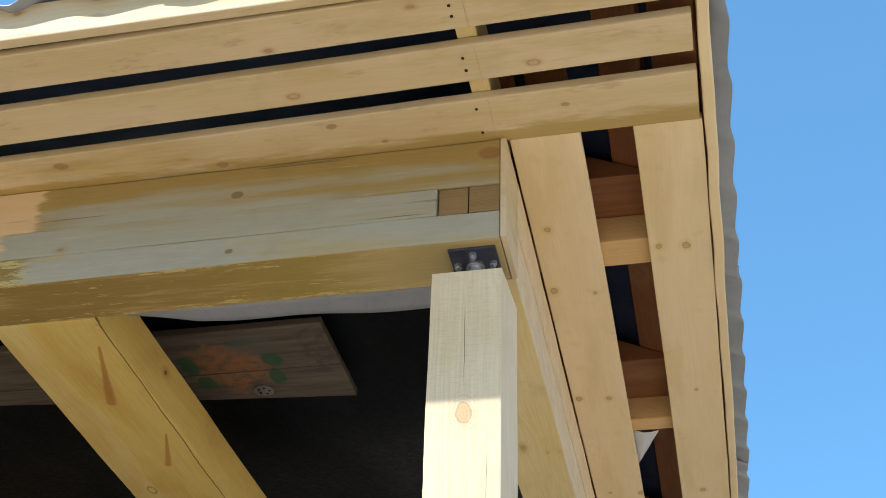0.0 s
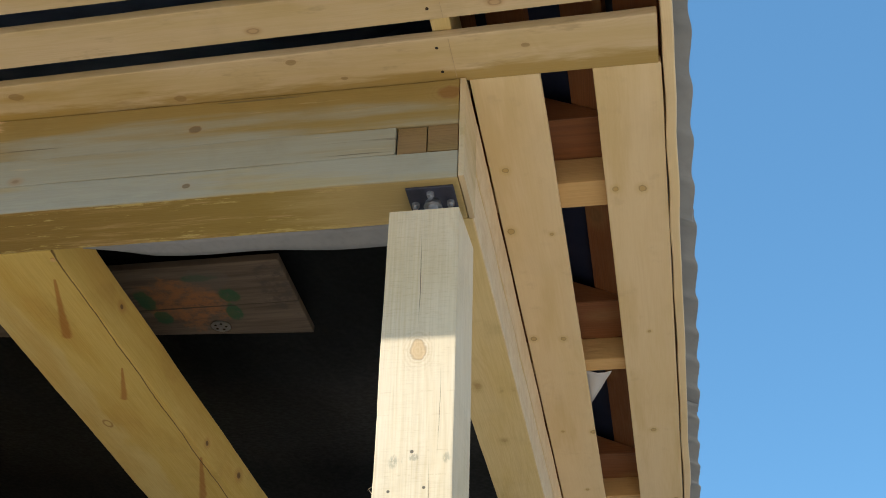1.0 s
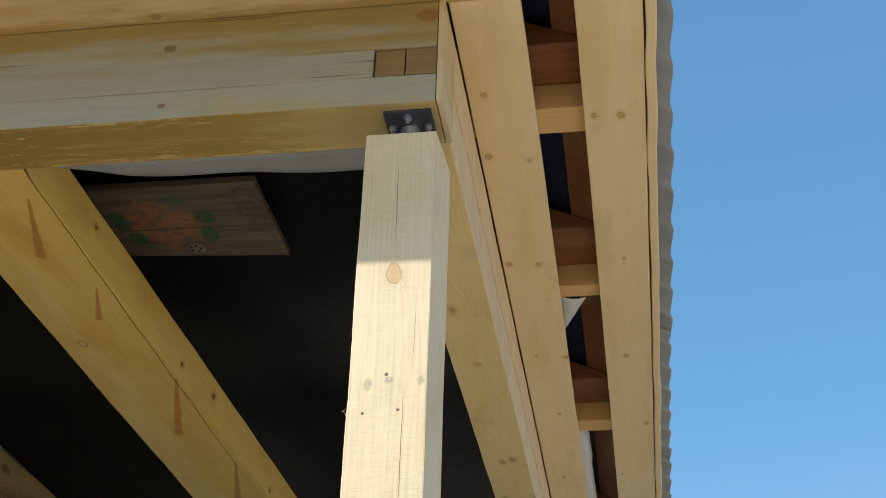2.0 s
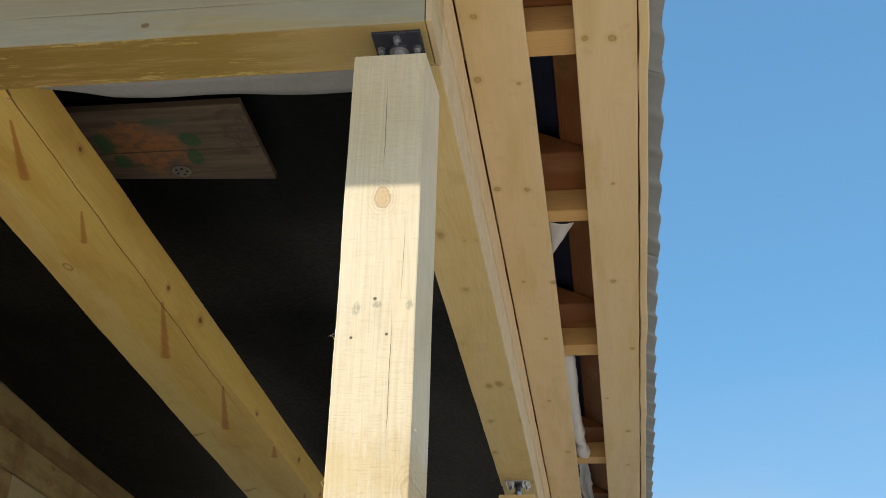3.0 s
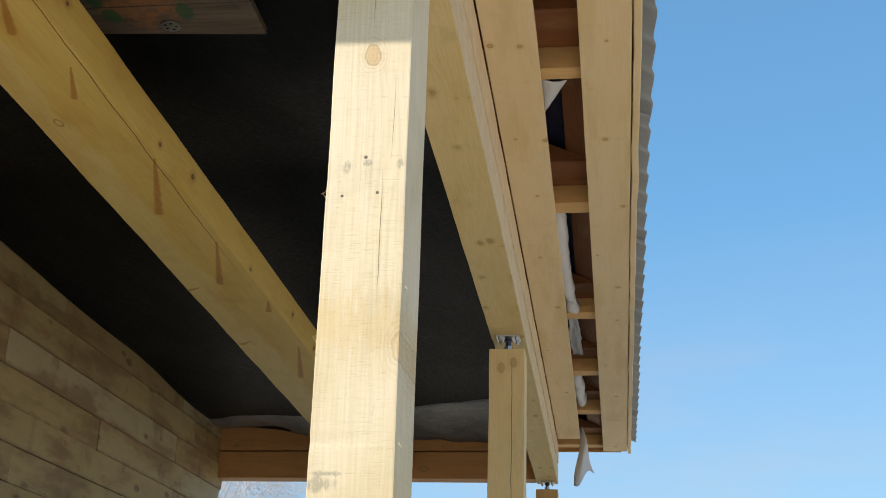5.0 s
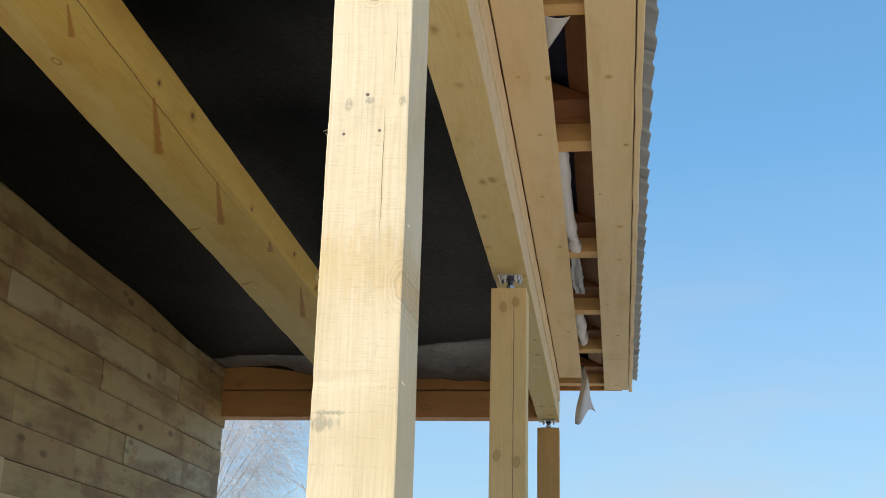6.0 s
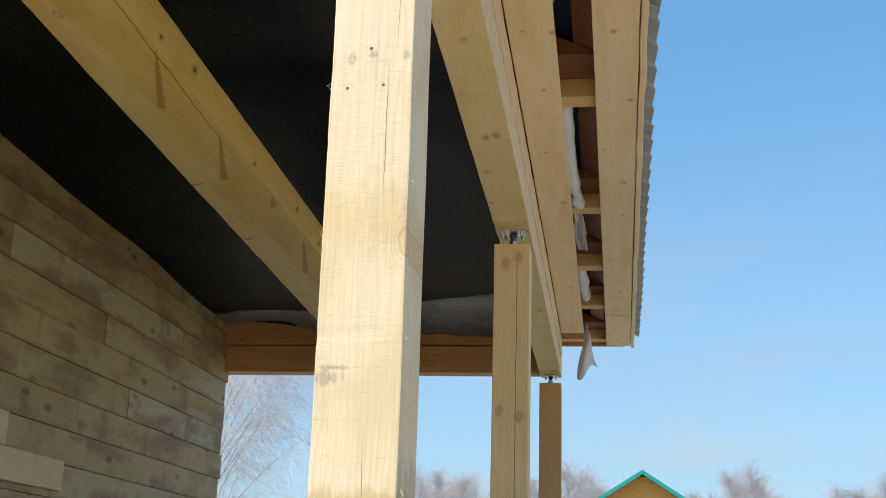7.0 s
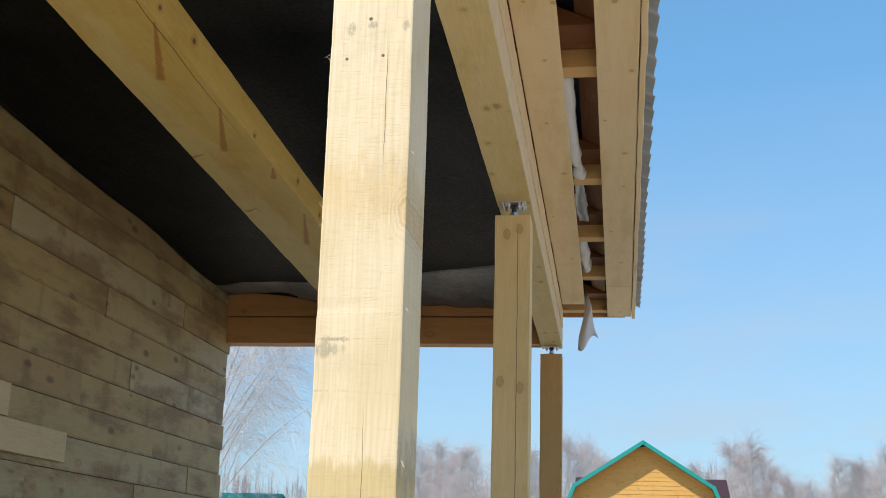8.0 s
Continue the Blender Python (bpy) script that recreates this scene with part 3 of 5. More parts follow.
def film_material():
    """Dark woven roofing membrane with a dull sheen, creased."""
    n = Nodes("dark_membrane", 0.5)
    n.b.inputs["Specular IOR Level"].default_value = 0.07
    p = n.coords()
    x, y, z = n.split(p)
    crease = n.noise(n.vec(n.math("MULTIPLY", x, 3.5), n.math("MULTIPLY", y, 1.2), z), 1.0, 4.0, 0.6, 0.8)
    fine = n.noise(p, 60.0, 2.0)
    col = n.mix(n.step(crease, 0.35, 0.7), (0.0026, 0.0031, 0.0036), (0.006, 0.0068, 0.0076))
    return n.done(col, crease, 0.25, 0.03, n.step(fine, 0.2, 0.8, 0.45, 0.6))


def old_board_material():
    """Weathered grey-brown board with a rusty stain and two dabs of green paint."""
    n = Nodes("old_painted_board", 0.75)
    p = n.coords()
    x, y, z = n.split(p)
    g = n.noise(n.vec(n.math("MULTIPLY", x, 3.0), n.math("MULTIPLY", y, 40.0), z), 1.0, 5.0, 0.65)
    col = n.mix(n.step(g, 0.3, 0.7), (0.125, 0.095, 0.07), (0.058, 0.042, 0.030))
    blot = n.noise(p, 9.0, 4.0, 0.7)

    def dab(cx, cy, rx, ry):
        dx = n.math("DIVIDE", n.math("SUBTRACT", x, cx), rx)
        dy = n.math("DIVIDE", n.math("SUBTRACT", y, cy), ry)
        d = n.math("SQRT", n.math("ADD", n.math("MULTIPLY", dx, dx), n.math("MULTIPLY", dy, dy)))
        return n.step(n.math("ADD", d, n.math("MULTIPLY", n.math("SUBTRACT", blot, 0.5), 2.0)), 0.8, 1.15, 1.0, 0.0)

    fine = n.noise(p, 38.0, 5.0, 0.75)
    patchy = n.step(fine, 0.36, 0.58, 0.25, 1.0)
    col = n.mix(n.math("MULTIPLY", n.math("MULTIPLY", dab(0.53, -0.01, 0.13, 0.12), patchy), 0.9), col, (0.25, 0.105, 0.036))
    for cx, cy, rx, ry in ((0.415, -0.03, 0.03, 0.05), (0.44, 0.06, 0.028, 0.04), (0.66, -0.04, 0.03, 0.04), (0.65, 0.05, 0.022, 0.05), (0.60, -0.13, 0.05, 0.02)):
        col = n.mix(n.math("MULTIPLY", n.math("MULTIPLY", dab(cx, cy, rx, ry), n.step(fine, 0.32, 0.46, 0.45, 1.0)), 0.85), col, (0.008, 0.070, 0.028))
    col = n.mix(n.math("MULTIPLY", n.math("MULTIPLY", dab(0.80, -0.05, 0.05, 0.13), n.step(fine, 0.45, 0.6)), 0.8), col, (0.05, 0.04, 0.035))
    col = n.mix(n.math("MULTIPLY", dab(0.62, -0.11, 0.07, 0.06), 0.5), col, (0.09, 0.08, 0.07))
    split = n.math("ABSOLUTE", n.math("ADD", n.math("SUBTRACT", y, 0.015), n.math("MULTIPLY", n.math("SUBTRACT", g, 0.5), 0.02)))
    col = n.mix(n.step(split, 0.0015, 0.004, 0.85, 0.0), col, (0.03, 0.02, 0.015))
    return n.done(col, g, 0.4, 0.003)


def ground_material():
    n = Nodes("dry_sandy_ground", 0.9)
    p = n.coords()
    a = n.noise(p, 0.35, 6.0, 0.65)
    b = n.noise(p, 9.0, 5.0, 0.7)
    col = n.mix(n.step(a, 0.42, 0.62), (0.61, 0.485, 0.36), (0.49, 0.37, 0.25))
    col = n.mix(n.step(b, 0.45, 0.8, 0.0, 0.5), col, (0.28, 0.205, 0.13))
    return n.done(col, b, 0.5, 0.03)


M_FILM = film_material()
M_NAVY = plain("roof_underlay", (0.020, 0.030, 0.075), 0.55, bump=0.2)
M_GREYFILM = plain("grey_film", (0.235, 0.245, 0.265), 0.6, var=0.3, scale=5)
# light from the rear opening on the membrane, put into a paler grey
M_LITFILM = plain("lit_grey_film", (0.27, 0.26, 0.255), 0.42, var=0.8, scale=3, bump=0.4, dark=(0.25, 0.25, 0.25))
M_WHITE = plain("white_film", (0.60, 0.60, 0.63), 0.5, var=0.2, scale=10, dark=(0.75, 0.75, 0.75))
M_ROOF = plain("grey_metal_sheet", (0.29, 0.305, 0.325), 0.45, 0.35, var=0.25, scale=3)
M_STEEL = plain("zinc_steel", (0.62, 0.63, 0.66), 0.32, 0.9, var=0.35, scale=30)
M_DARKSTEEL = plain("dark_blued_steel", (0.10, 0.105, 0.15), 0.42, 0.7, var=0.4, scale=30)
M_PENCIL = plain("pencil", (0.48, 0.36, 0.23), 0.8)
M_NAIL = plain("dark_nail", (0.03, 0.025, 0.02), 0.5, 0.5)
M_OLD = old_board_material()
M_GROUND = ground_material()
M_TEAL = plain("teal_metal", (0.01, 0.27, 0.235), 0.4, var=0.15, scale=1)
M_MAROON = plain("maroon_metal_roof", (0.055, 0.022, 0.027), 0.5, var=0.25, scale=1)
M_BARK = plain("birch_bark", (0.66, 0.62, 0.57), 0.8, var=0.6, scale=2.5, dark=(0.25, 0.22, 0.2))
M_TWIG = plain("birch_twigs", (0.52, 0.46, 0.46), 0.8, var=0.4, scale=2)
M_PALE_TWIG = plain("pale_birch_twigs", (0.80, 0.77, 0.78), 0.8, var=0.35, scale=2)
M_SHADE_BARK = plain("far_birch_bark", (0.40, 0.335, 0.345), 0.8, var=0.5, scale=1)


# ---- building helpers ----
def mesh_of(name, bm, material):
    me = bpy.data.meshes.new(name)
    bm.normal_update()
    bm.to_mesh(me)
    bm.free()
    me.materials.append(material)
    return me


def part(name, bm, material, parent, label="", m=None):
    """Links a bmesh (or a ready mesh) as one mesh object under a thing or a part."""
    me = mesh_of(name, bm, material) if isinstance(bm, bmesh.types.BMesh) else bm
    ob = new(name, me)
    if parent is not None:
        ob.parent = parent
    if m is not None:
        ob.matrix_basis = m
    return tagged(ob, label)


def empty(name, at=(0, 0, 0)):
    ob = new(name)
    ob.location = at
    ob.empty_display_size = 0.05
    return ob


def box_bm(lx, ly, lz, bevel=0.003, cuts=0, rough=0.0, seed=1):
    """A box about the origin with eased edges; cuts along x and a small unevenness make it timber."""
    bm = bmesh.new()
    bmesh.ops.create_cube(bm, size=1.0, matrix=Matrix.Diagonal((lx, ly, lz, 1)))
    if bevel > 0:
        bmesh.ops.bevel(bm, geom=list(bm.edges), offset=min(bevel, ly * 0.3, lz * 0.3), segments=2, affect="EDGES", profile=0.6)
    if cuts:
        for i in range(1, cuts + 1):
            x = -lx / 2 + lx * i / (cuts + 1)
            bmesh.ops.bisect_plane(bm, geom=list(bm.verts) + list(bm.edges) + list(bm.faces), plane_co=(x, 0, 0), plane_no=(1, 0, 0))
    if rough:
        for v in bm.verts:
            p = Vector((v.co.x * 5 + seed * 9.7, v.co.y * 14, v.co.z * 14))
            v.co.y += rough * noise.noise(p)
            v.co.z += rough * noise.noise(p + Vector((31, 7, 3)))
    return bm


ALONG_X = Matrix.Identity(4)
ALONG_Y = Matrix.Rotation(radians(90), 4, "Z")
UPRIGHT = Matrix.Rotation(radians(-90), 4, "Y")


def span(lo, hi, turn):
    """The size along the fibres, across and up, and the pose, of a timber that fills the box lo to hi."""
    c = (Vector(lo) + Vector(hi)) / 2
    d = Vector(hi) - Vector(lo)
    if turn is ALONG_Y:
        s = (d.y, d.x, d.z)
    elif turn is UPRIGHT:
        s = (d.z, d.y, d.x)
    else:
        s = (d.x, d.y, d.z)
    return s, Matrix.Translation(c) @ turn


def timber(name, lo, hi, turn, material, parent=None, label="", bevel=0.004, cuts=0, rough=0.0, seed=1, tilt=None):
    s, m = span(lo, hi, turn)
    if tilt is not None:
        m = m @ tilt
    return part(name, box_bm(*s, bevel, cuts, rough, seed), material, parent, label, m)


def disc_bm(radius, height, seg=12, bevel=0.0):
    bm = bmesh.new()
    bmesh.ops.create_cone(bm, cap_ends=True, segments=seg, radius1=radius, radius2=radius - bevel, depth=height)
    return bm


def sheet_bm(nx, ny, place):
    """A grid of nx by ny quads whose corners are given by place(u, v)."""
    bm = bmesh.new()
    rows = [[bm.verts.new(place(i / nx, j / ny)) for i in range(nx + 1)] for j in range(ny + 1)]
    for j in range(ny):
        for i in range(nx):
            bm.faces.new((rows[j][i], rows[j][i + 1], rows[j + 1][i + 1], rows[j + 1][i]))
    for f in bm.faces:
        f.smooth = True
    return bm


def solid(ob, t):
    mod = ob.modifiers.new("thickness", "SOLIDIFY")
    mod.thickness, mod.offset = t, 0.0
    return ob


# ---- levels of the place, in metres ----
GROUND = -0.45
BEAM = 2.60        # underside of the beams
SOFFIT = 2.868     # underside of the eaves' boards
REAR = 6.58        # front face of the rear beam
WALL_X = -2.415    # face of the house wall

# ---- ground ----
ground = part("ground", sheet_bm(24, 24, lambda u, v: (3000 * (2 * u - 1) ** 3, 3000 * (2 * v - 1) ** 3, GROUND)), M_GROUND, None)
tagged(ground, "dry sandy ground with faded grass", "ground", kind="structure")

# ---- posts with their screw jacks ----
def bolt_bm():
    bm = disc_bm(0.0085, 0.008, 6)
    bmesh.ops.create_cone(bm, cap_ends=True, segments=8, radius1=0.005, radius2=0.005, depth=0.008, matrix=Matrix.Translation((0, 0, -0.007)))
    return bm


BOLT = mesh_of("bolt", bolt_bm(), M_STEEL)


def wooden_post(y, top, label, plate, steel, material, width=0.15, seed=1, lean=0.0, torn=False, turned=False):
    """A square post at x -0.15..0 with a screw jack between its top and the beam."""
    post = empty("wooden_post", (-0.075, y + 0.075, GROUND))
    tagged(post, label, "post", "posts under the eaves beam")
    h = top - GROUND
    bm = box_bm(h, 0.15, width, 0.003, 150 if torn else 40, 0.0014, seed)
    for v in bm.verts:
        if v.co.y < -0.06 and v.co.z < -0.06:      # the outer front edge is out of square
            v.co.z += lean
        if torn and v.co.y < -0.06 and v.co.z > 0.06:      # small bites along the rough edge
            bite = max(0.0, noise.noise(Vector((v.co.x * 46, 3.3, seed))) - 0.40)
            v.co.z -= 0.003 * bite
            v.co.y += 0.005 * bite
    part("timber", bm, material, post, "", Matrix.Translation((0, 0, h / 2)) @ UPRIGHT)
    z0 = top - GROUND
    z1 = BEAM - GROUND
    part("lower_plate", box_bm(0.10, 0.10, 0.005, 0.001), M_DARKSTEEL, post, "dark steel plate", Matrix.Translation((0, 0, z0 + 0.0025)))
    rod = disc_bm(0.011, z1 - z0, 14)
    part("threaded_rod", rod, steel, post, "threaded rod", Matrix.Translation((0, 0, (z0 + z1) / 2)))
    part("nut", disc_bm(0.019, 0.016, 6, 0.001), M_STEEL, post, "zinc-plated hexagon nut", Matrix.Translation((0, 0, z0 + 0.022)))
    up = part("upper_plate", box_bm(0.10, 0.10, 0.006, 0.001), plate, post, "steel plate bolted to the beam", Matrix.Translation((0, 0, z1 - 0.003)))
    spots = ((0.0, -0.033), (-0.037, 0.001), (0.037, 0.001), (0.0, 0.035)) if turned else ((-0.036, -0.034), (-0.036, 0.034), (0.036, -0.034), (0.036, 0.034))
    for sx, sy in spots:
        part("bolt", BOLT, None, up, "", Matrix.Translation((sx, sy, -0.007)))
    boss = disc_bm(0.020, 0.012, 18, 0.004)
    part("boss", boss, steel, up, "welded round boss", Matrix.Translation((0, 0, -0.009)))
    return post


wooden_post(0.0, 2.523, "pale rough-sawn square corner post with a large knot", M_DARKSTEEL, M_STEEL, M_POST, seed=1, lean=0.0065, torn=True, turned=True)
wooden_post(3.085, 2.53, "pale square middle post with a long drying crack", M_STEEL, M_DARKSTEEL, M_POST2, seed=2)
wooden_post(6.60, 2.54, "brownish square rear post under the beam's end", M_STEEL, M_DARKSTEEL, M_POST3, seed=3)

def splinter(parent, at, way, size, seed):
    """A torn sliver of wood that stands off an edge."""
    rr = random.Random(seed)
    bm = bmesh.new()
    base, d = Vector(at), Vector(way).normalized()
    rings_ = []
    for i in range(5):
        f = i / 4
        p = base + d * size * f + Vector((0, -0.25 * size * f * f, rr.uniform(-0.12, 0.12) * size * f))
        w = 0.0012 * (1 - 0.85 * f)
        rings_.append([bm.verts.new(p + Vector(o) * w) for o in ((1, 0, 0), (-0.5, 0.87, 0.4), (-0.5, -0.87, -0.4))])
    for a, b in zip(rings_, rings_[1:]):
        for k in range(3):
            bm.faces.new((a[k], a[(k + 1) % 3], b[(k + 1) % 3], b[k]))
    return part("splinter", bm, M_BOARD, parent)


corner_post = [o for o in scene.objects if o.name == "wooden_post"][0]
for k, (dz, size) in enumerate(((1.93, 0.015), (1.915, 0.010), (1.665, 0.010), (1.65, 0.014), (1.625, 0.009), (1.30, 0.016), (1.245, 0.022), (1.20, 0.014), (1.17, 0.018), (1.11, 0.012))):
    splinter(corner_post, (-0.0735, -0.073, dz - GROUND), (-0.55, -0.2, 0.8 if k % 2 else -0.5), size, k)
for k, (dz, size) in enumerate(((1.235, 0.016), (1.48, 0.012), (1.75, 0.010))):
    splinter(corner_post, (0.0735, -0.073, dz - GROUND), (0.5, -0.2, -0.8), size, 40 + k)

# ---- front beam ----
front_beam = empty("front_beam", (-1.2, 0.075, BEAM))
tagged(front_beam, "weathered grey and ochre timber beam over the front opening", "beam")


def in_beam(ob, parent):
    ob.matrix_basis = Matrix.Translation(-Vector(parent.location)) @ ob.matrix_basis
    return ob


for name, lo, hi, mat, lab, sd in (
    ("lower_timber", (-2.40, 0.0, 2.60), (-0.0125, 0.15, 2.671), M_FRONT_LOW, "ochre-stained lower timber", 4),
    ("middle_timber", (-2.40, -0.001, 2.671), (-0.146, 0.15, 2.744), M_FRONT, "grey weathered timber", 5),
    ("upper_timber", (-2.40, 0.001, 2.744), (-0.0125, 0.15, 2.866), M_FRONT_UP, "yellowed weathered timber", 6),
    ("end_block", (-0.143, 0.004, 2.672), (-0.080, 0.15, 2.743), M_ENDGRAIN, "brown end grain of a side timber", 7),
    ("end_block", (-0.078, 0.003, 2.672), (-0.0125, 0.15, 2.743), M_ENDGRAIN, "brown end grain of a side timber", 8),
):
    in_beam(timber(name, lo, hi, ALONG_X, mat, front_beam, lab, 0.003, 40, 0.0016, sd), front_beam)

# ---- side beam along the eaves ----
side_beam = empty("side_beam", (-0.075, 3.3, BEAM))
tagged(side_beam, "pale pine eaves beam carried by the posts", "beam")
for name, lo, hi, sd in (
    ("lower_timber", (-0.15, 0.152, 2.60), (0.0, 3.20, 2.735), 1),
    ("lower_timber", (-0.148, 3.203, 2.603), (-0.002, 6.76, 2.735), 2),
    ("upper_timber", (-0.148, 0.152, 2.738), (0.003, 6.70, 2.866), 3),
):
    in_beam(timber(name, lo, hi, ALONG_Y, M_SIDE, side_beam, "", 0.004, 50, 0.002, sd), side_beam)
in_beam(timber("end_board", (-0.011, -0.001, 2.6), (0.002, 0.151, 2.866), ALONG_Y, M_BOARD, side_beam, "pale board over the corner joint", 0.002, 6, 0.001, 5), side_beam)

# ---- ceiling beam across the veranda ----
mid_bm = box_bm(REAR - 0.157, 0.305, 0.106, 0.005, 60, 0.0025, 9)
for v in mid_bm.verts:
    along = v.co.x + (REAR - 0.157) / 2
    if v.co.y < 0 and v.co.z < 0:
        v.co.y += 0.024
    v.co.y += (0.024 if v.co.y > 0 else 0.010) * (along - 1.2) - 0.010
mid = part("ceiling_beam", mid_bm, M_MID, None, "", Matrix.Translation((-1.115, (REAR + 0.149) / 2, 2.653)) @ ALONG_Y)
dowel = disc_bm(0.006, 0.004, 10, 0.001)
part("dowel", dowel, M_JOIST, mid, "brown dowel head", Matrix.Translation((0.185 - 3.3645, -0.140, -0.0545)))
tagged(mid, "broad pale pine ceiling beam with yellow resin stains", "beam")

# ---- rear beam ----
rear_beam = empty("rear_beam", (-1.2, REAR + 0.075, BEAM))
tagged(rear_beam, "two reddish-brown timbers closing the rear opening", "beam")
for name, lo, hi, sd in (
    ("lower_timber", (WALL_X - 0.1, REAR, 2.605), (-0.151, REAR + 0.15, 2.795), 1),
    ("upper_timber", (WALL_X - 0.1, REAR + 0.002, 2.803), (-0.151, REAR + 0.15, 2.99), 2),
):
    in_beam(timber(name, lo, hi, ALONG_X, M_RED, rear_beam, "", 0.006, 10, 0.001, sd), rear_beam)

# ---- eaves: soffit boards, fascia, joists ----
NAIL = mesh_of("nail", disc_bm(0.0035, 0.002, 8), M_NAIL)
front_soffit = tagged(empty("front_soffit", (-1.2, -0.2, SOFFIT)), "spaced pale pine boards under the front eaves", "soffit", kind="structure")
for y0, y1, x1, sd in ((-0.126, 0.012, 0.412, 1), (-0.282, -0.180, 0.408, 2), (-0.425, -0.327, 0.405, 3)):
    b = in_beam(timber("board", (-3.0, y0, SOFFIT), (x1, y1, SOFFIT + 0.022), ALONG_X, M_BOARD_ROOT if sd == 1 else M_BOARD, front_soffit, "", 0.003, 30, 0.0012, sd), front_soffit)
    for v in b.data.vertices:      # the boards are not laid quite square to the beam
        back = v.co.y > 0 and sd == 1
        v.co.y -= (0.0 if back else 0.012 if sd == 3 else 0.019) * (v.co.x + (x1 - 3.0) / 2 + 0.05)
    mark = box_bm(0.0007, (y1 - y0) * 0.97, 0.0006, 0)
    part("pencil_line", mark, M_PENCIL, b, "thin pencil line", Matrix.Translation((-0.018 - (x1 - 3.0) / 2, 0, -0.0113)))
    for yy in (y0 + 0.032, y1 - 0.032):
        for xx in (-0.046, -1.62):
            nail = part("nail", NAIL, None, b)
            nail.matrix_basis = Matrix.Translation((xx - (x1 - 3.0) / 2, yy - (y0 + y1) / 2 + 0.004 * math.sin(yy * 90), -0.0112))

side_soffit = tagged(empty("side_soffit", (0.22, 3.3, SOFFIT)), "spaced pale pine boards under the side eaves", "soffit", kind="structure")
JOISTS = [0.49, 1.345, 2.42, 3.78, 4.85, 5.81]
for x0, x1, y0, y1, sd in ((0.006, 0.160, 0.0, 6.50, 4), (0.272, 0.4175, 0.0, 5.95, 5), (0.273, 0.418, 5.954, 6.93, 6)):
    b = in_beam(timber("board", (x0, max(y0, 0.013), SOFFIT + 0.002), (x1, y1, SOFFIT + 0.022), ALONG_Y, M_BOARD_IN if x0 < 0.2 else M_BOARD_OUT, side_soffit, "", 0.003, 40, 0.0012, sd), side_soffit)
    if x0 > 0.2:
        yc = (max(y0, 0.013) + y1) / 2
        for v in b.data.vertices:
            v.co.y -= (0.0095 if v.co.y < 0 else 0.006) * (v.co.x + yc)

fascia_f = timber("fascia_front", (-3.0, -0.452, SOFFIT + 0.004), (0.442, -0.428, SOFFIT + 0.105), ALONG_X, M_BOARD, None, "", 0.003, 20, 0.001, 3)
tagged(fascia_f, "narrow pine fascia board along the front eaves", "fascia", kind="structure")
def runs_out(ob, yc, k=0.0095):
    """Turns a timber that runs along y a little, so that the eave widens towards the rear."""
    for v in ob.data.vertices:
        v.co.y -= k * (v.co.x + yc)


fascia_s = timber("fascia_side", (0.421, -0.426, SOFFIT - 0.002), (0.445, 7.0, SOFFIT + 0.092), ALONG_Y, M_BOARD_SIDE, None, "", 0.004, 120, 0.005, 8)
runs_out(fascia_s, 3.287)
tagged(fascia_s, "narrow pine fascia board along the side eaves", "fascia", kind="structure")
bm = bmesh.new()
tri = [(0.44, 2.872), (0.44, 2.945), (-2.9, 4.40), (-2.9, 3.0), (-0.155, 3.0), (-0.155, 2.872)]
fa = [bm.verts.new((x, 6.945, z)) for x, z in tri]
fb = [bm.verts.new((x, 6.97, z)) for x, z in tri]
bm.faces.new(fa)
bm.faces.new(fb[::-1])
for i in range(6):
    bm.faces.new((fa[i], fb[i], fb[(i + 1) % 6], fa[(i + 1) % 6]))
bmesh.ops.recalc_face_normals(bm, faces=bm.faces)
fascia_r = part("fascia_rear", bm, M_RED, None)
tagged(fascia_r, "reddish boarding closing the rear of the roof", "fascia", kind="structure")

def sloping_rafter(y0, y1):
    """A plank on the joists, coloured dark for the shade there, its upper side cut to the roof's slope."""
    top = lambda x: 2.958 + math.tan(math.radians(24)) * (0.484 - x) - 0.066
    bm = bmesh.new()
    ends = [[bm.verts.new((y, x, z)) for x, z in ((0.312, 2.9665), (0.312, top(0.312) + 0.002), (-0.14, top(-0.14)), (-0.14, 2.9665))] for y in (y0, y1)]
    bm.faces.new(ends[0])
    bm.faces.new(ends[1][::-1])
    for k in range(4):
        bm.faces.new((ends[0][k], ends[1][k], ends[1][(k + 1) % 4], ends[0][(k + 1) % 4]))
    for v in bm.verts:
        v.co = Vector((v.co.y, v.co.x, v.co.z))
    bmesh.ops.recalc_face_normals(bm, faces=bm.faces)
    bmesh.ops.bevel(bm, geom=list(bm.edges), offset=0.003, segments=1, affect="EDGES")
    ob = part("rafter", bm, M_RAFTER, None)
    return tagged(ob, "reddish rafter end on a joist, coloured dark for the eaves' shade", "rafter", "rafters over the eaves")


for y in JOISTS + [6.85]:
    near = 0.052 if y < 0.6 else 0.02 if y < 2 else 0.05
    j = timber("joist", (-0.145, y - near, SOFFIT + 0.024), (0.418, y + 0.05, SOFFIT + 0.098), ALONG_X, M_JOIST, None, "", 0.003, 4, 0.001, int(y * 10))
    tagged(j, "yellow-brown joist end over the side eaves boards", "joist", "joists over the eaves")
    sloping_rafter(y - near - (0.15 if y < 0.6 else 0.21), y - near + 0.05)
for x in (-0.052, -1.64):
    j = timber("joist", (x, -0.425, SOFFIT + 0.024), (x + 0.042, 0.14, SOFFIT + 0.15), ALONG_Y, M_SIDE, None, "", 0.003, 4, 0.001, 7)
    tagged(j, "pale joist end over the front eaves boards", "joist", "joists over the eaves")

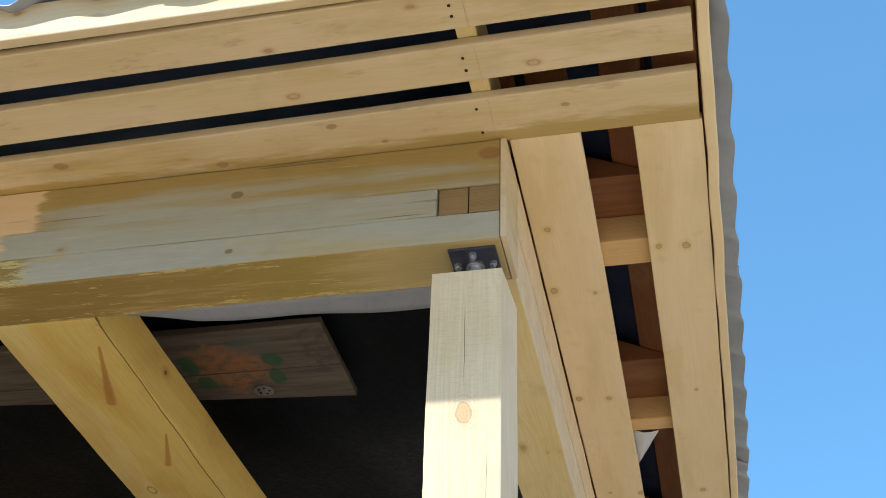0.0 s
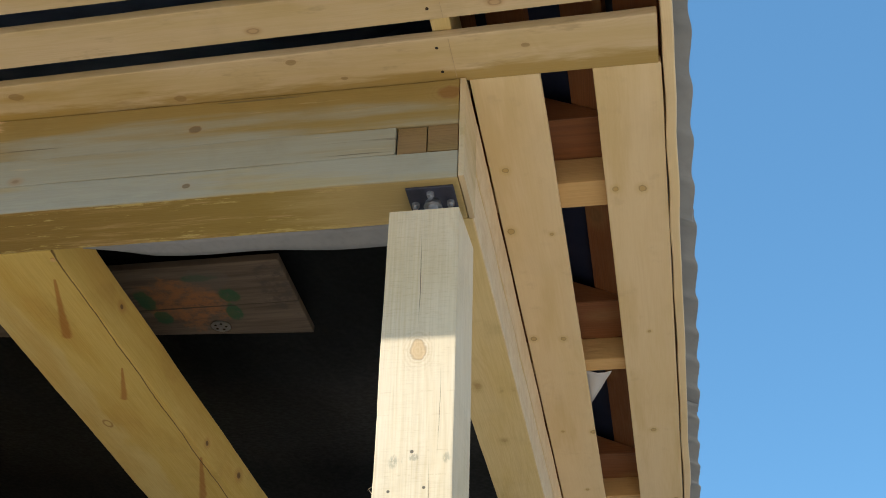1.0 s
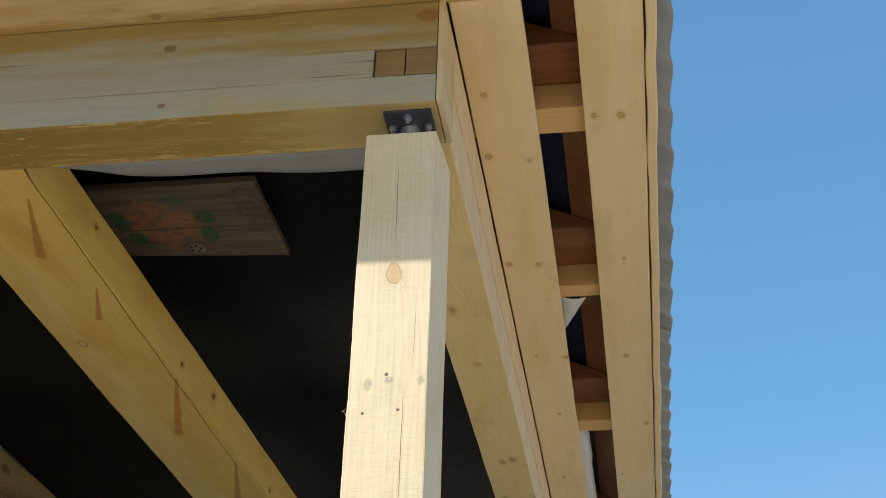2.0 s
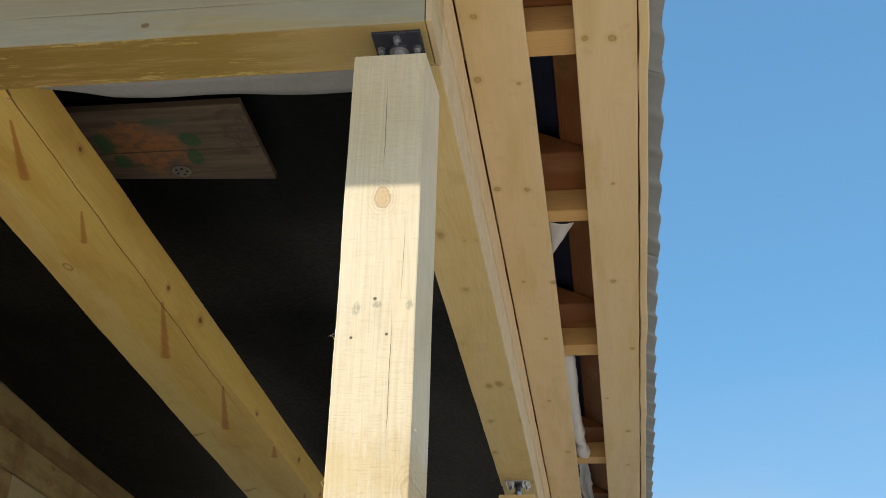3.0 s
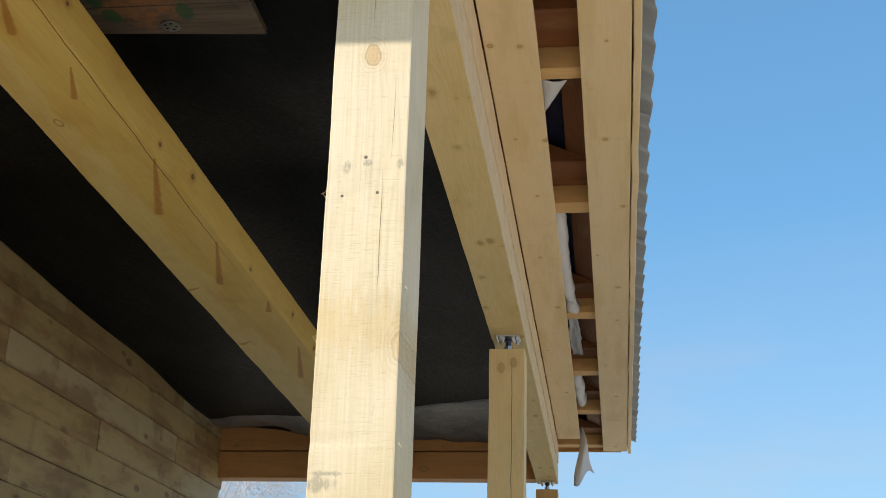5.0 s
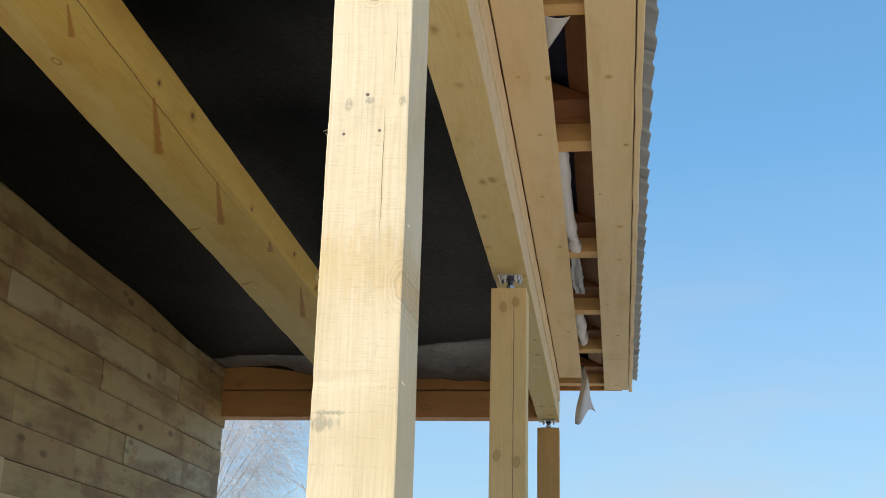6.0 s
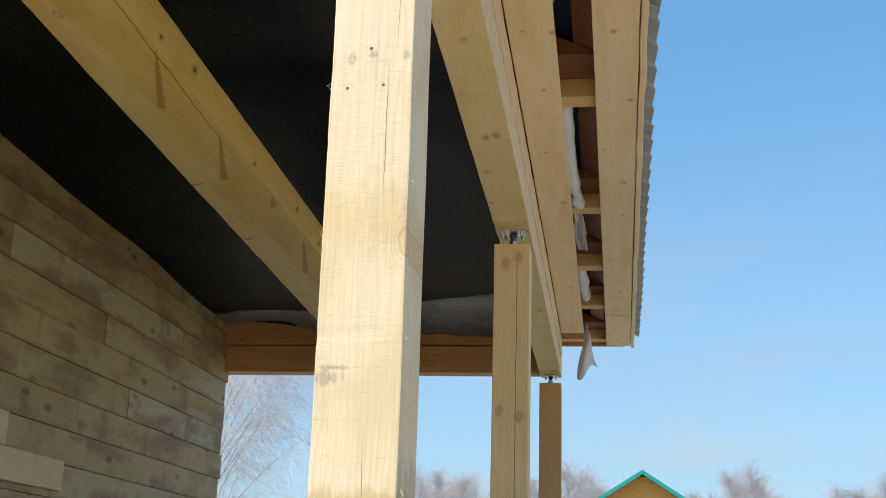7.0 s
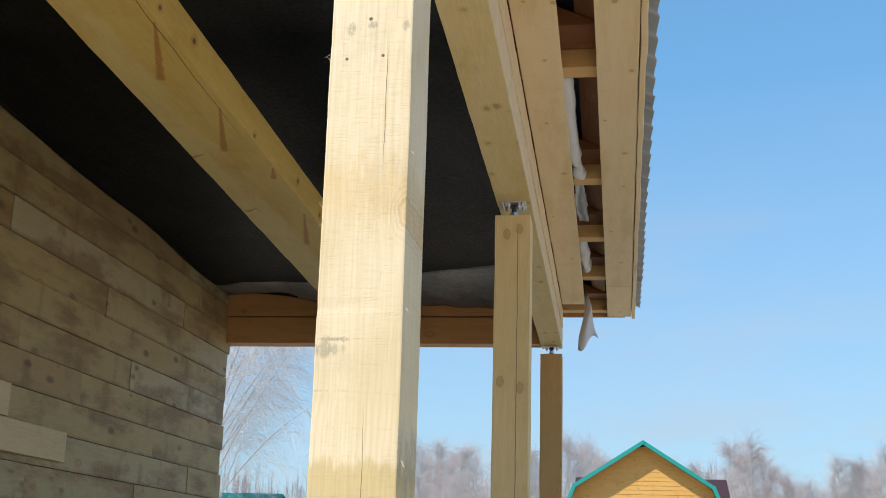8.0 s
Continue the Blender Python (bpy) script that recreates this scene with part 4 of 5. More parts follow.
# ---- roof: wavy metal sheets on battens over a dark underlay ----
PITCH = math.tan(radians(24))
EX, EY, EZ, ER = 0.484, -0.49, 2.958, 7.06     # side eave, front eave, eave level, rear verge
RIDGE_X = -2.9


def roof_z(d):
    return EZ + PITCH * d


WEST = 2 * -RIDGE_X + EX
roof = tagged(empty("roof", (0, 0, EZ)), "hipped roof of grey wavy metal sheets", "roof", kind="structure")


def wave(t):
    c = math.cos(2 * math.pi * (t - 0.033) / 0.19)
    return 0.011 * c + 0.002 * c * abs(c)


def side_sheet(y0, y1, lift):
    def place(u, v):
        y = y0 + (y1 - y0) * u
        top = min(EX - RIDGE_X, y - EY)
        d = top * v
        w = 0.85 * wave(y)
        return (EX - d + 0.42 * w + 0.0095 * y * (1 - v) + 0.5 * lift, y, roof_z(d) + 0.9 * w + lift - EZ)
    return sheet_bm(66, 6, place)


def front_sheet(x0, x1, lift):
    def place(u, v):
        x = x0 + (x1 - x0) * u
        top = max(0.0, min(EX - x, EX - RIDGE_X, x + WEST))
        d = top * v
        w = 1.9 * wave(x - 0.065)
        return (x, EY + d - 0.42 * w, roof_z(d) + 0.9 * w + lift - EZ)
    return sheet_bm(66, 6, place)


edges = [EY, 0.73, 1.84, 2.94, 4.03, 5.13, 6.22, ER]
for i in range(7):
    solid(part("roof_sheet", side_sheet(edges[i] + (-0.05 if i else 0), edges[i + 1], 0.008 * (i % 2)), M_ROOF, roof), 0.0025)
xs = [EX - 1.1 * k for k in range(6)] + [-WEST]
for i in range(6):
    solid(part("roof_sheet", front_sheet(xs[i + 1] - 0.03, xs[i], 0.006 * (i % 2)), M_ROOF, roof), 0.0025)

def west_sheet(y0, y1):
    def place(u, v):
        y = y0 + (y1 - y0) * u
        d = min(EX - RIDGE_X, y - EY) * v
        return (d - WEST, y, roof_z(d) + wave(y) - EZ)
    return sheet_bm(80, 4, place)


for y0, y1 in ((EY, 2.0), (1.97, 4.5), (4.47, ER)):
    solid(part("roof_sheet", west_sheet(y0, y1), M_ROOF, roof), 0.0025)
underlay = sheet_bm(1, 1, lambda u, v: (EX - 0.08 - (EX - 0.08 - RIDGE_X) * v, (EY + 0.08 + (EX - 0.08 - RIDGE_X) * v) * (1 - u) + (ER - 0.05) * u, roof_z(0.08 + (EX - 0.08 - RIDGE_X) * v) - 0.03 - EZ))
part("underlay", underlay, M_NAVY, roof, "dark blue-black roofing underlay")
underlay2 = sheet_bm(1, 1, lambda u, v: ((EX - 0.08 - 3.32 * v) * u - 5.0 * (1 - u), EY + 0.08 + 3.32 * v, roof_z(0.08 + 3.32 * v) - 0.03 - EZ))
part("underlay", underlay2, M_NAVY, roof, "dark blue-black roofing underlay")
slope = Matrix.Rotation(math.atan(PITCH), 4, "X")
for d in (0.11, 0.225, 0.40, 0.53, 0.74, 0.95):
    y0 = EY + d + 0.03
    b = box_bm(ER - 0.06 - y0, 0.10, 0.024, 0.002)
    part("batten", b, M_RAFTER, roof, "reddish-brown roof batten", Matrix.Translation((EX - d, (y0 + ER - 0.06) / 2, roof_z(d) - 0.05 - EZ)) @ ALONG_Y @ slope)

# ---- ceiling membrane over the veranda ----
def membrane(u, v):
    x = WALL_X + 0.01 + (-0.152 - WALL_X - 0.02) * u
    y = 0.152 + (REAR - 0.158) * v
    z = 3.13 - 0.028 * y + 0.008 * math.sin(y * 2.1 + x) + 0.02 * noise.noise(Vector((x * 1.5, y * 0.9, 0)))
    far = max(0.0, (y - 5.6) / 0.98)
    z += far ** 2 * (0.035 * math.exp(-((u - 0.12) / 0.1) ** 2) - 0.06 * u + 0.02 * noise.noise(Vector((x * 5, 0, 4))))
    z += 0.010 * noise.noise(Vector((x * 6, y * 2.0, 8))) * (0.4 + far)
    near = min(1.0, max(0.0, (2.4 - y) / 1.2))
    z -= 0.19 * near * near * (3 - 2 * near)
    z -= 0.16 * max(0.0, 1 - (y - 0.152) / 0.4) ** 2
    return (x, y, z)


# sheet added under the membrane's rear end to carry its lit, glossy tone
def overlap(u, v):
    reach = 0.055 + 0.085 * u + 0.008 * math.sin(u * 9)
    x, y, z = membrane(u, 0.9995 - reach * (1 - v))
    sag = -0.004 + 0.012 * min(1.0, v * 5) + (0.064 * u ** 1.5 - 0.012) * v ** 1.6 + 0.005 * math.sin(u * 21 + 1) * v + 0.008 * noise.noise(Vector((u * 9, v * 3, 2))) * v
    return (x, y, z - sag)


rear_film = solid(part("rear_film", sheet_bm(60, 8, overlap), M_LITFILM, None), 0.002)
tagged(rear_film, "grey film, paled for the light on the membrane's sagging rear edge", "film")
ceiling = solid(part("ceiling", sheet_bm(60, 120, membrane), M_FILM, None), 0.002)
tagged(ceiling, "black roofing membrane stretched as a sagging ceiling", "ceiling", kind="structure")


def flap(u, v):
    x = -0.89 + 0.735 * u
    w = 0.004 + 0.040 * min(1.0, u * 5) + 0.026 * u
    return (x, 0.151 + w * v, 2.603 - 0.012 * v * u + 0.003 * math.sin(u * 14) * v)


strip = solid(part("film_edge", sheet_bm(24, 4, flap), M_GREYFILM, None), 0.002)
tagged(strip, "grey folded film edge tacked behind the front beam", "film")

# ---- old board under the ceiling ----
old_board = timber("old_board", (-2.3, 0.645, 2.872), (-0.605, 1.03, 2.888), ALONG_X, M_OLD, None, "", 0.003, 20, 0.002, 5)
for v in old_board.data.vertices:
    if v.co.y > 0:
        v.co.y -= 0.09 * (0.8475 - v.co.x)
    v.co.z += 0.0 if v.co.z < 0 else 0.006
tagged(old_board, "old weathered board with green paint dabs and rusty stain", "board")
washer = disc_bm(0.029, 0.004, 24, 0.002)
part("washer", washer, M_STEEL, old_board, "round perforated zinc plate", Matrix.Translation((0.588, 0.12, -0.0105)))
for a in range(5):
    part("hole", disc_bm(0.004, 0.001, 10), M_NAIL, old_board.children[0], "", Matrix.Translation((0.016 * math.cos(a * 1.2566), 0.016 * math.sin(a * 1.2566), -0.0028)))

# ---- veranda floor: unseen, added dark to cut light bounced from below ----
floor = timber("floor", (WALL_X, 0.17, GROUND), (-0.17, REAR - 0.02, -0.12), ALONG_Y, M_FLOOR, None, "", 0.01)
tagged(floor, "unseen dark timber floor added to cut bounced light", "floor", kind="structure")

# ---- house wall beside the veranda ----
wall_west = timber("wall_west", (WALL_X - 0.15, 0.0, GROUND), (WALL_X - 0.02, REAR + 0.045, 3.12), ALONG_Y, M_WALL, None, "", 0)
tagged(wall_west, "house wall of weathered grey-brown timber blocks", "wall", kind="structure")
wall_south = timber("wall_south", (-6.0, 0.02, GROUND), (WALL_X - 0.152, 0.15, 3.0), ALONG_X, M_WALL, None, "", 0)
wall_far = timber("wall_far", (-6.0, 0.152, GROUND), (-5.86, REAR + 0.12, 3.0), ALONG_Y, M_WALL, None, "", 0)
wall_north = timber("wall_north", (-5.858, REAR - 0.01, GROUND), (WALL_X - 0.152, REAR + 0.12, 3.0), ALONG_X, M_WALL, None, "", 0)
for w in (wall_south, wall_far, wall_north):
    tagged(w, "plain timber house wall", "wall", kind="structure")

# ---- far things: house, second roof, birches ----
def gable_house():
    """A small gambrel house of varnished planks; its gable faces the veranda."""
    Y = 40.0
    house = tagged(empty("gable_house", (1.41, Y, GROUND)), "varnished plank house with teal-trimmed gambrel gable", "house")
    prof = [(-2.95, 2.6), (-2.25, 4.28), (0, 5.72), (2.25, 4.28), (2.95, 2.6)]

    def half(z):
        for (xa, za), (xb, zb) in zip(prof[2:], prof[3:]):
            if zb <= z <= za:
                return xa + (xb - xa) * (za - z) / (za - zb)
        return 2.7
    gable = part("gable", box_bm(4.0, 0.05, 4.0, 0.01), M_HOUSE, house, "golden varnished planks", Matrix.Translation((0, 0.06, 2.05)))
    z = 0.0
    while z < 5.6:
        z2 = min(z + 0.145, 5.62)
        wa, wb = min(half(z) - 0.03, 2.66), min(half(z2) - 0.03, 2.66)
        bm = bmesh.new()
        vs = [bm.verts.new(p) for p in ((-wa, 0.0, z), (wa, 0.0, z), (wb, 0.012, z2), (-wb, 0.012, z2))]
        bm.faces.new(vs)
        vs2 = [bm.verts.new(p) for p in ((-wb, 0.0, z2), (wb, 0.0, z2))]
        bm.faces.new((vs[3], vs[2], vs2[1], vs2[0]))
        part("plank", bm, M_HOUSE, gable, "", Matrix.Translation((0, -0.06, -2.05)))
        z = z2
    part("wall", box_bm(5.2, 7.0, 2.6, 0.01), M_HOUSE, house, "", Matrix.Translation((0, 3.56, 1.3)))
    bm = bmesh.new()
    a = [bm.verts.new((x, -0.45, z)) for x, z in prof]
    b = [bm.verts.new((x, 7.2, z)) for x, z in prof]
    for i in range(4):
        bm.faces.new((a[i], a[i + 1], b[i + 1], b[i]))
    solid(part("roof", bm, M_MAROON, house, "maroon metal roof"), 0.06)
    for k, ((xa, za), (xb, zb)) in enumerate(zip(prof, prof[1:])):
        d = Vector((xb - xa, 0, zb - za))
        t = box_bm(d.length + 0.08, 0.05, 0.125, 0.005)
        rot = Matrix.Rotation(-math.atan2(d.z, d.x), 4, "Y")
        part("verge_trim", t, M_TEAL, house, "teal metal verge trim", Matrix.Translation(((xa + xb) / 2, -0.48 - 0.012 * (k % 2), (za + zb) / 2)) @ rot)
    return house


gable_house()
annex = tagged(empty("neighbour_house", (1.91, 46.0, GROUND)), "low house with a maroon metal roof behind the gable", "house")
part("wall", box_bm(5.4, 4.0, 4.0, 0.01), M_HOUSE, annex, "", Matrix.Translation((0.0, 2.6, 2.0)))
bm = bmesh.new()
q = [bm.verts.new(p) for p in ((-3.05, 0, 3.3), (3.05, 0, 3.3), (2.93, 2.2, 5.16), (-2.93, 2.2, 5.16))]
bm.faces.new(q)
solid(part("roof", bm, M_MAROON, annex, "maroon metal roof"), 0.06)
for k in range(20):
    part("rib", box_bm(2.84, 0.03, 0.04, 0.005), M_MAROON, annex, "", Matrix.Translation((-2.85 + 0.3 * k, 1.1, 4.26)) @ Matrix.Rotation(radians(90), 4, "Z") @ Matrix.Rotation(-math.atan2(1.8, 2.2), 4, "Y"))

shed = tagged(empty("teal_roofed_shed", (-13.6, 40.0, GROUND)), "small shed with a teal metal roof", "shed")
part("wall", box_bm(4.6, 3.6, 3.1, 0.01), M_HOUSE, shed, "", Matrix.Translation((0, 2.0, 1.55)))
bm = bmesh.new()
q = [bm.verts.new(p) for p in ((-2.8, 0, 2.95), (2.65, 0, 2.95), (2.35, 1.9, 3.93), (-2.8, 1.9, 3.93), (2.65, 3.8, 2.95), (-2.8, 3.8, 2.95))]
bm.faces.new(q[:4])
bm.faces.new((q[3], q[2], q[4], q[5]))
solid(part("roof", bm, M_TEAL, shed, "teal metal roof"), 0.05)


def tube(verts, faces, path, r0, r1, sides):
    """A tapered tube along a path of points."""
    base = len(verts)
    n = len(path)
    for i, p in enumerate(path):
        d = (path[min(i + 1, n - 1)] - path[max(i - 1, 0)]).normalized()
        a = d.orthogonal().normalized()
        b = d.cross(a)
        r = r0 + (r1 - r0) * i / (n - 1)
        for k in range(sides):
            t = 2 * math.pi * k / sides
            verts.append(p + (a * math.cos(t) + b * math.sin(t)) * r)
    for i in range(n - 1):
        for k in range(sides):
            k2 = (k + 1) % sides
            faces.append((base + i * sides + k, base + i * sides + k2, base + (i + 1) * sides + k2, base + (i + 1) * sides + k))


def birch_meshes(height, spread, limbs, twigs, seed, thick=1.0, droop=0.5, rise=0.8, bark=None, twig=None):
    """Trunk with limbs, and the fine drooping twigs, of a leafless birch."""
    rng = random.Random(seed)
    tv, tf, wv, wf = [], [], [], []
    trunk = [Vector((0.05 * spread * math.sin(i * 0.9 + seed) * i / 10, 0.05 * spread * math.cos(i * 0.7 + seed), height * i / 10)) for i in range(11)]
    tube(tv, tf, trunk, 0.0065 * height, 0.001 * height, 7)
    for k in range(limbs):
        f = 0.20 + 0.78 * (k + rng.random()) / limbs
        i = min(9, int(f * 10))
        p = trunk[i].lerp(trunk[i + 1], f * 10 - i)
        ang = rng.random() * 6.283
        ln = spread * (0.45 + 0.55 * rng.random()) * min(1.12 - f, 0.30 + 1.2 * f)
        d = Vector((math.cos(ang), math.sin(ang), rise + 1.3 * rng.random())).normalized()
        path = [p.copy()]
        for s in range(7):
            d = (d + Vector((rng.uniform(-0.10, 0.10), rng.uniform(-0.10, 0.10), 0.05 - droop * 0.035 * s))).normalized()
            path.append(path[-1] + d * ln / 5.0)
        tube(tv, tf, path, (0.010 + 0.022 * (1.1 - f)) * thick, 0.004 * thick, 4)
        for w in range(twigs):
            g = 0.12 + 0.88 * rng.random()
            j = min(6, int(g * 7))
            q = path[j].lerp(path[j + 1], g * 7 - j)
            d2 = (d + Vector((rng.uniform(-1, 1), rng.uniform(-1, 1), rng.uniform(-0.2, 0.7))) * 0.85).normalized()
            tl = spread * (0.16 + 0.26 * rng.random())
            tp = [q.copy()]
            for s in range(4):
                d2 = (d2 + Vector((rng.uniform(-0.16, 0.16), rng.uniform(-0.16, 0.16), -droop * 0.35))).normalized()
                tp.append(tp[-1] + d2 * tl / 4)
            tube(wv, wf, tp, 0.0055 * thick, 0.0028 * thick, 3)
            for e in range(4):
                r = tp[e].lerp(tp[e + 1], rng.random())
                d3 = (d2 + Vector((rng.uniform(-0.8, 0.8), rng.uniform(-0.8, 0.8), rng.uniform(-0.8, 0.4)))).normalized()
                e1 = r + d3 * tl * 0.25
                e2 = e1 + (d3 + Vector((0, 0, -droop * 0.7))).normalized() * tl * 0.25
                tube(wv, wf, [r, e1, e2], 0.0042 * thick, 0.0022 * thick, 3)
    out = []
    for nm, v, f, m in (("trunk", tv, tf, bark or M_BARK), ("crown", wv, wf, twig or M_TWIG)):
        me = bpy.data.meshes.new(nm)
        me.from_pydata([tuple(p) for p in v], [], f)
        me.materials.append(m)
        out.append(me)
    return out


def birch(at, meshes, label, turn=0.0, size=1.0, group=""):
    tree = tagged(empty("birch_tree", at), label, "tree", group)
    tree.rotation_euler = (0, 0, turn)
    tree.scale = (size, size, size)
    part("trunk", meshes[0], None, tree, "white birch bark")
    part("crown", meshes[1], None, tree, "fine bare twigs")
    return tree


birch((-13.4, 40.0, GROUND), birch_meshes(15.0, 7.4, 76, 46, 5, 0.9, 0.8, 0.8, M_BARK, M_PALE_TWIG), "tall leafless weeping birch with pale drooping twigs")


def far_place(px, dist):
    """Where a tree stands on the ground at that distance, along a bearing given by its offset at 42 m."""
    k = (dist + 1.944) / 41.94
    return (0.325 + (px - 0.325) * k, dist, GROUND)


KINDS = [birch_meshes(13.0, 4.0, 84, 16, 11, 0.9, 0.45, 0.8), birch_meshes(12.0, 3.3, 78, 16, 12, 0.9, 0.4, 0.9), birch_meshes(11.0, 3.7, 80, 16, 13, 0.9, 0.5, 0.75)]
rng = random.Random(4)
# offset at 42 m, height of the crown's top at 42 m, distance
ROW = [(-6.1, 5.35, 92), (-5.3, 5.5, 96), (-4.6, 5.35, 90), (-3.4, 5.2, 95), (-2.4, 5.3, 94), (-1.0, 5.9, 88), (-0.4, 5.7, 93), (0.3, 5.2, 97), (1.2, 4.9, 95), (2.4, 4.8, 96), (3.2, 4.9, 95),
       (4.2, 5.55, 92), (4.9, 5.65, 90), (5.5, 4.9, 96), (6.1, 4.5, 95), (6.8, 4.4, 98), (7.6, 5.2, 92), (8.4, 5.1, 93), (9.1, 5.4, 90), (9.9, 5.3, 92), (10.7, 5.4, 94), (11.6, 5.2, 92)]
for i, (x40, z40, dist) in enumerate(ROW):
    k = (dist + 1.944) / 41.94
    h = 1.07 + (z40 - (1.65 if 4 < i < 8 else 1.45)) * k - GROUND
    birch(far_place(x40, dist), KINDS[i % 3], "distant leafless birch in a pale bare wood", rng.random() * 6.28, h / (13.0, 12.0, 11.0)[i % 3], "birches of the far wood")
    birch(far_place(x40 + 0.42, dist + 9), KINDS[(i + 1) % 3], "distant leafless birch in a pale bare wood", rng.random() * 6.28, 0.92 * h * (dist + 9) / dist / (13.0, 12.0, 11.0)[(i + 1) % 3], "birches of the far wood")


def far_wood():
    """The bare wood behind: countless thin stems and twigs along the horizon."""
    r = random.Random(9)
    v, f = [], []
    for i in range(1000):
        ang = -0.42 + 0.85 * r.random()
        dist = 115 + 60 * r.random()
        p = Vector((dist * math.sin(ang), dist * math.cos(ang), GROUND))
        h = (9.0 + 3.0 * r.random() ** 2 + 1.2 * math.sin(ang * 31) + 0.8 * math.sin(ang * 77)) * dist / 130
        top = p + Vector((r.uniform(-0.6, 0.6), 0, h))
        tube(v, f, [p, p.lerp(top, 0.5) + Vector((r.uniform(-0.3, 0.3), 0, 0)), top], 0.055, 0.008, 3)
        for b in range(56):
            g = 0.3 + 0.7 * r.random()
            q = p.lerp(top, g)
            e = q + Vector((r.uniform(-1.6, 1.6) * (1.15 - g), r.uniform(-1, 1) * (1.15 - g), r.uniform(0.5, 1.6)))
            tube(v, f, [q, q.lerp(e, 0.5) + Vector((0, 0, 0.12)), e], 0.013, 0.005, 3)
    me = bpy.data.meshes.new("far_wood")
    me.from_pydata([tuple(p) for p in v], [], f)
    me.materials.append(M_SHADE_BARK)
    return tagged(new("far_wood", me), "bare grey-brown wood along the horizon", "wood", kind="stuff")


far_wood()

# ---- film scraps in the side eaves ----
def scrap(name, a, b, width, seed, label, hang=0.0, roll=0.0, taper=0.0):
    """A crumpled strip of white film from a to b, hanging or rolled."""
    a, b = Vector(a), Vector(b)

    def place(u, v):
        p = a.lerp(b, v)
        ang = roll * (u - 0.5) * 6.0
        off = Vector((width * (u - 0.5), 0, 0)) if not roll else Vector((width * math.cos(ang) * 0.5, 0, width * math.sin(ang) * 0.5))
        off = off * (1.0 - taper * v)
        if roll:
            off = off * ((1.02 - 0.7 * abs(2 * v - 1) ** 24) * (0.9 + 0.1 * math.sin(v * 5.0 + seed)))
        w = noise.noise_vector(Vector((u * 2.2 + seed, v * 4.0, seed))) * width * ((0.06 if seed == 2 else 0.2) if roll else 0.2)
        w += noise.noise_vector(Vector((u * 6.0, v * 13.0, seed + 5))) * width * 0.09
        return p + off + w - Vector((0, 0, hang * math.sin(v * math.pi)))
    ob = solid(part(name, sheet_bm(14, 26, place), M_WHITE, None), 0.0015)
    return tagged(ob, label, "film", "film scraps in the eaves")


def film_corner(u, v):
    """A folded corner of film: a slightly curled triangle."""
    a, b, c = Vector((0.150, 1.400, 2.905)), Vector((0.236, 1.412, 2.900)), Vector((0.160, 1.610, 2.893))
    p = a.lerp(b, u).lerp(c, v)
    return p + Vector((0, 0, -0.012 * math.sin(u * 3.0) * (1 - v) + 0.004 * noise.noise(Vector((u * 5, v * 5, 1)))))


corner = solid(part("film_scrap", sheet_bm(8, 10, film_corner), M_WHITE, None), 0.0015)
tagged(corner, "white film corner poking out between the joists", "film", "film scraps in the eaves")
scrap("film_roll", (0.156, 2.475, 2.915), (0.172, 3.52, 2.918), 0.075, 2, "rolled white film lying between the joists", roll=1.0)
scrap("film_roll", (0.178, 3.44, 2.912), (0.186, 3.72, 2.915), 0.070, 3, "crumpled white film wedged against a joist", roll=1.0)
scrap("film_scrap", (0.18, 3.95, 2.97), (0.19, 4.7, 2.96), 0.06, 4, "white film strip between the joists")
scrap("film_roll", (0.172, 4.90, 2.92), (0.19, 5.66, 2.92), 0.07, 5, "crumpled white film between the joists", roll=1.0)


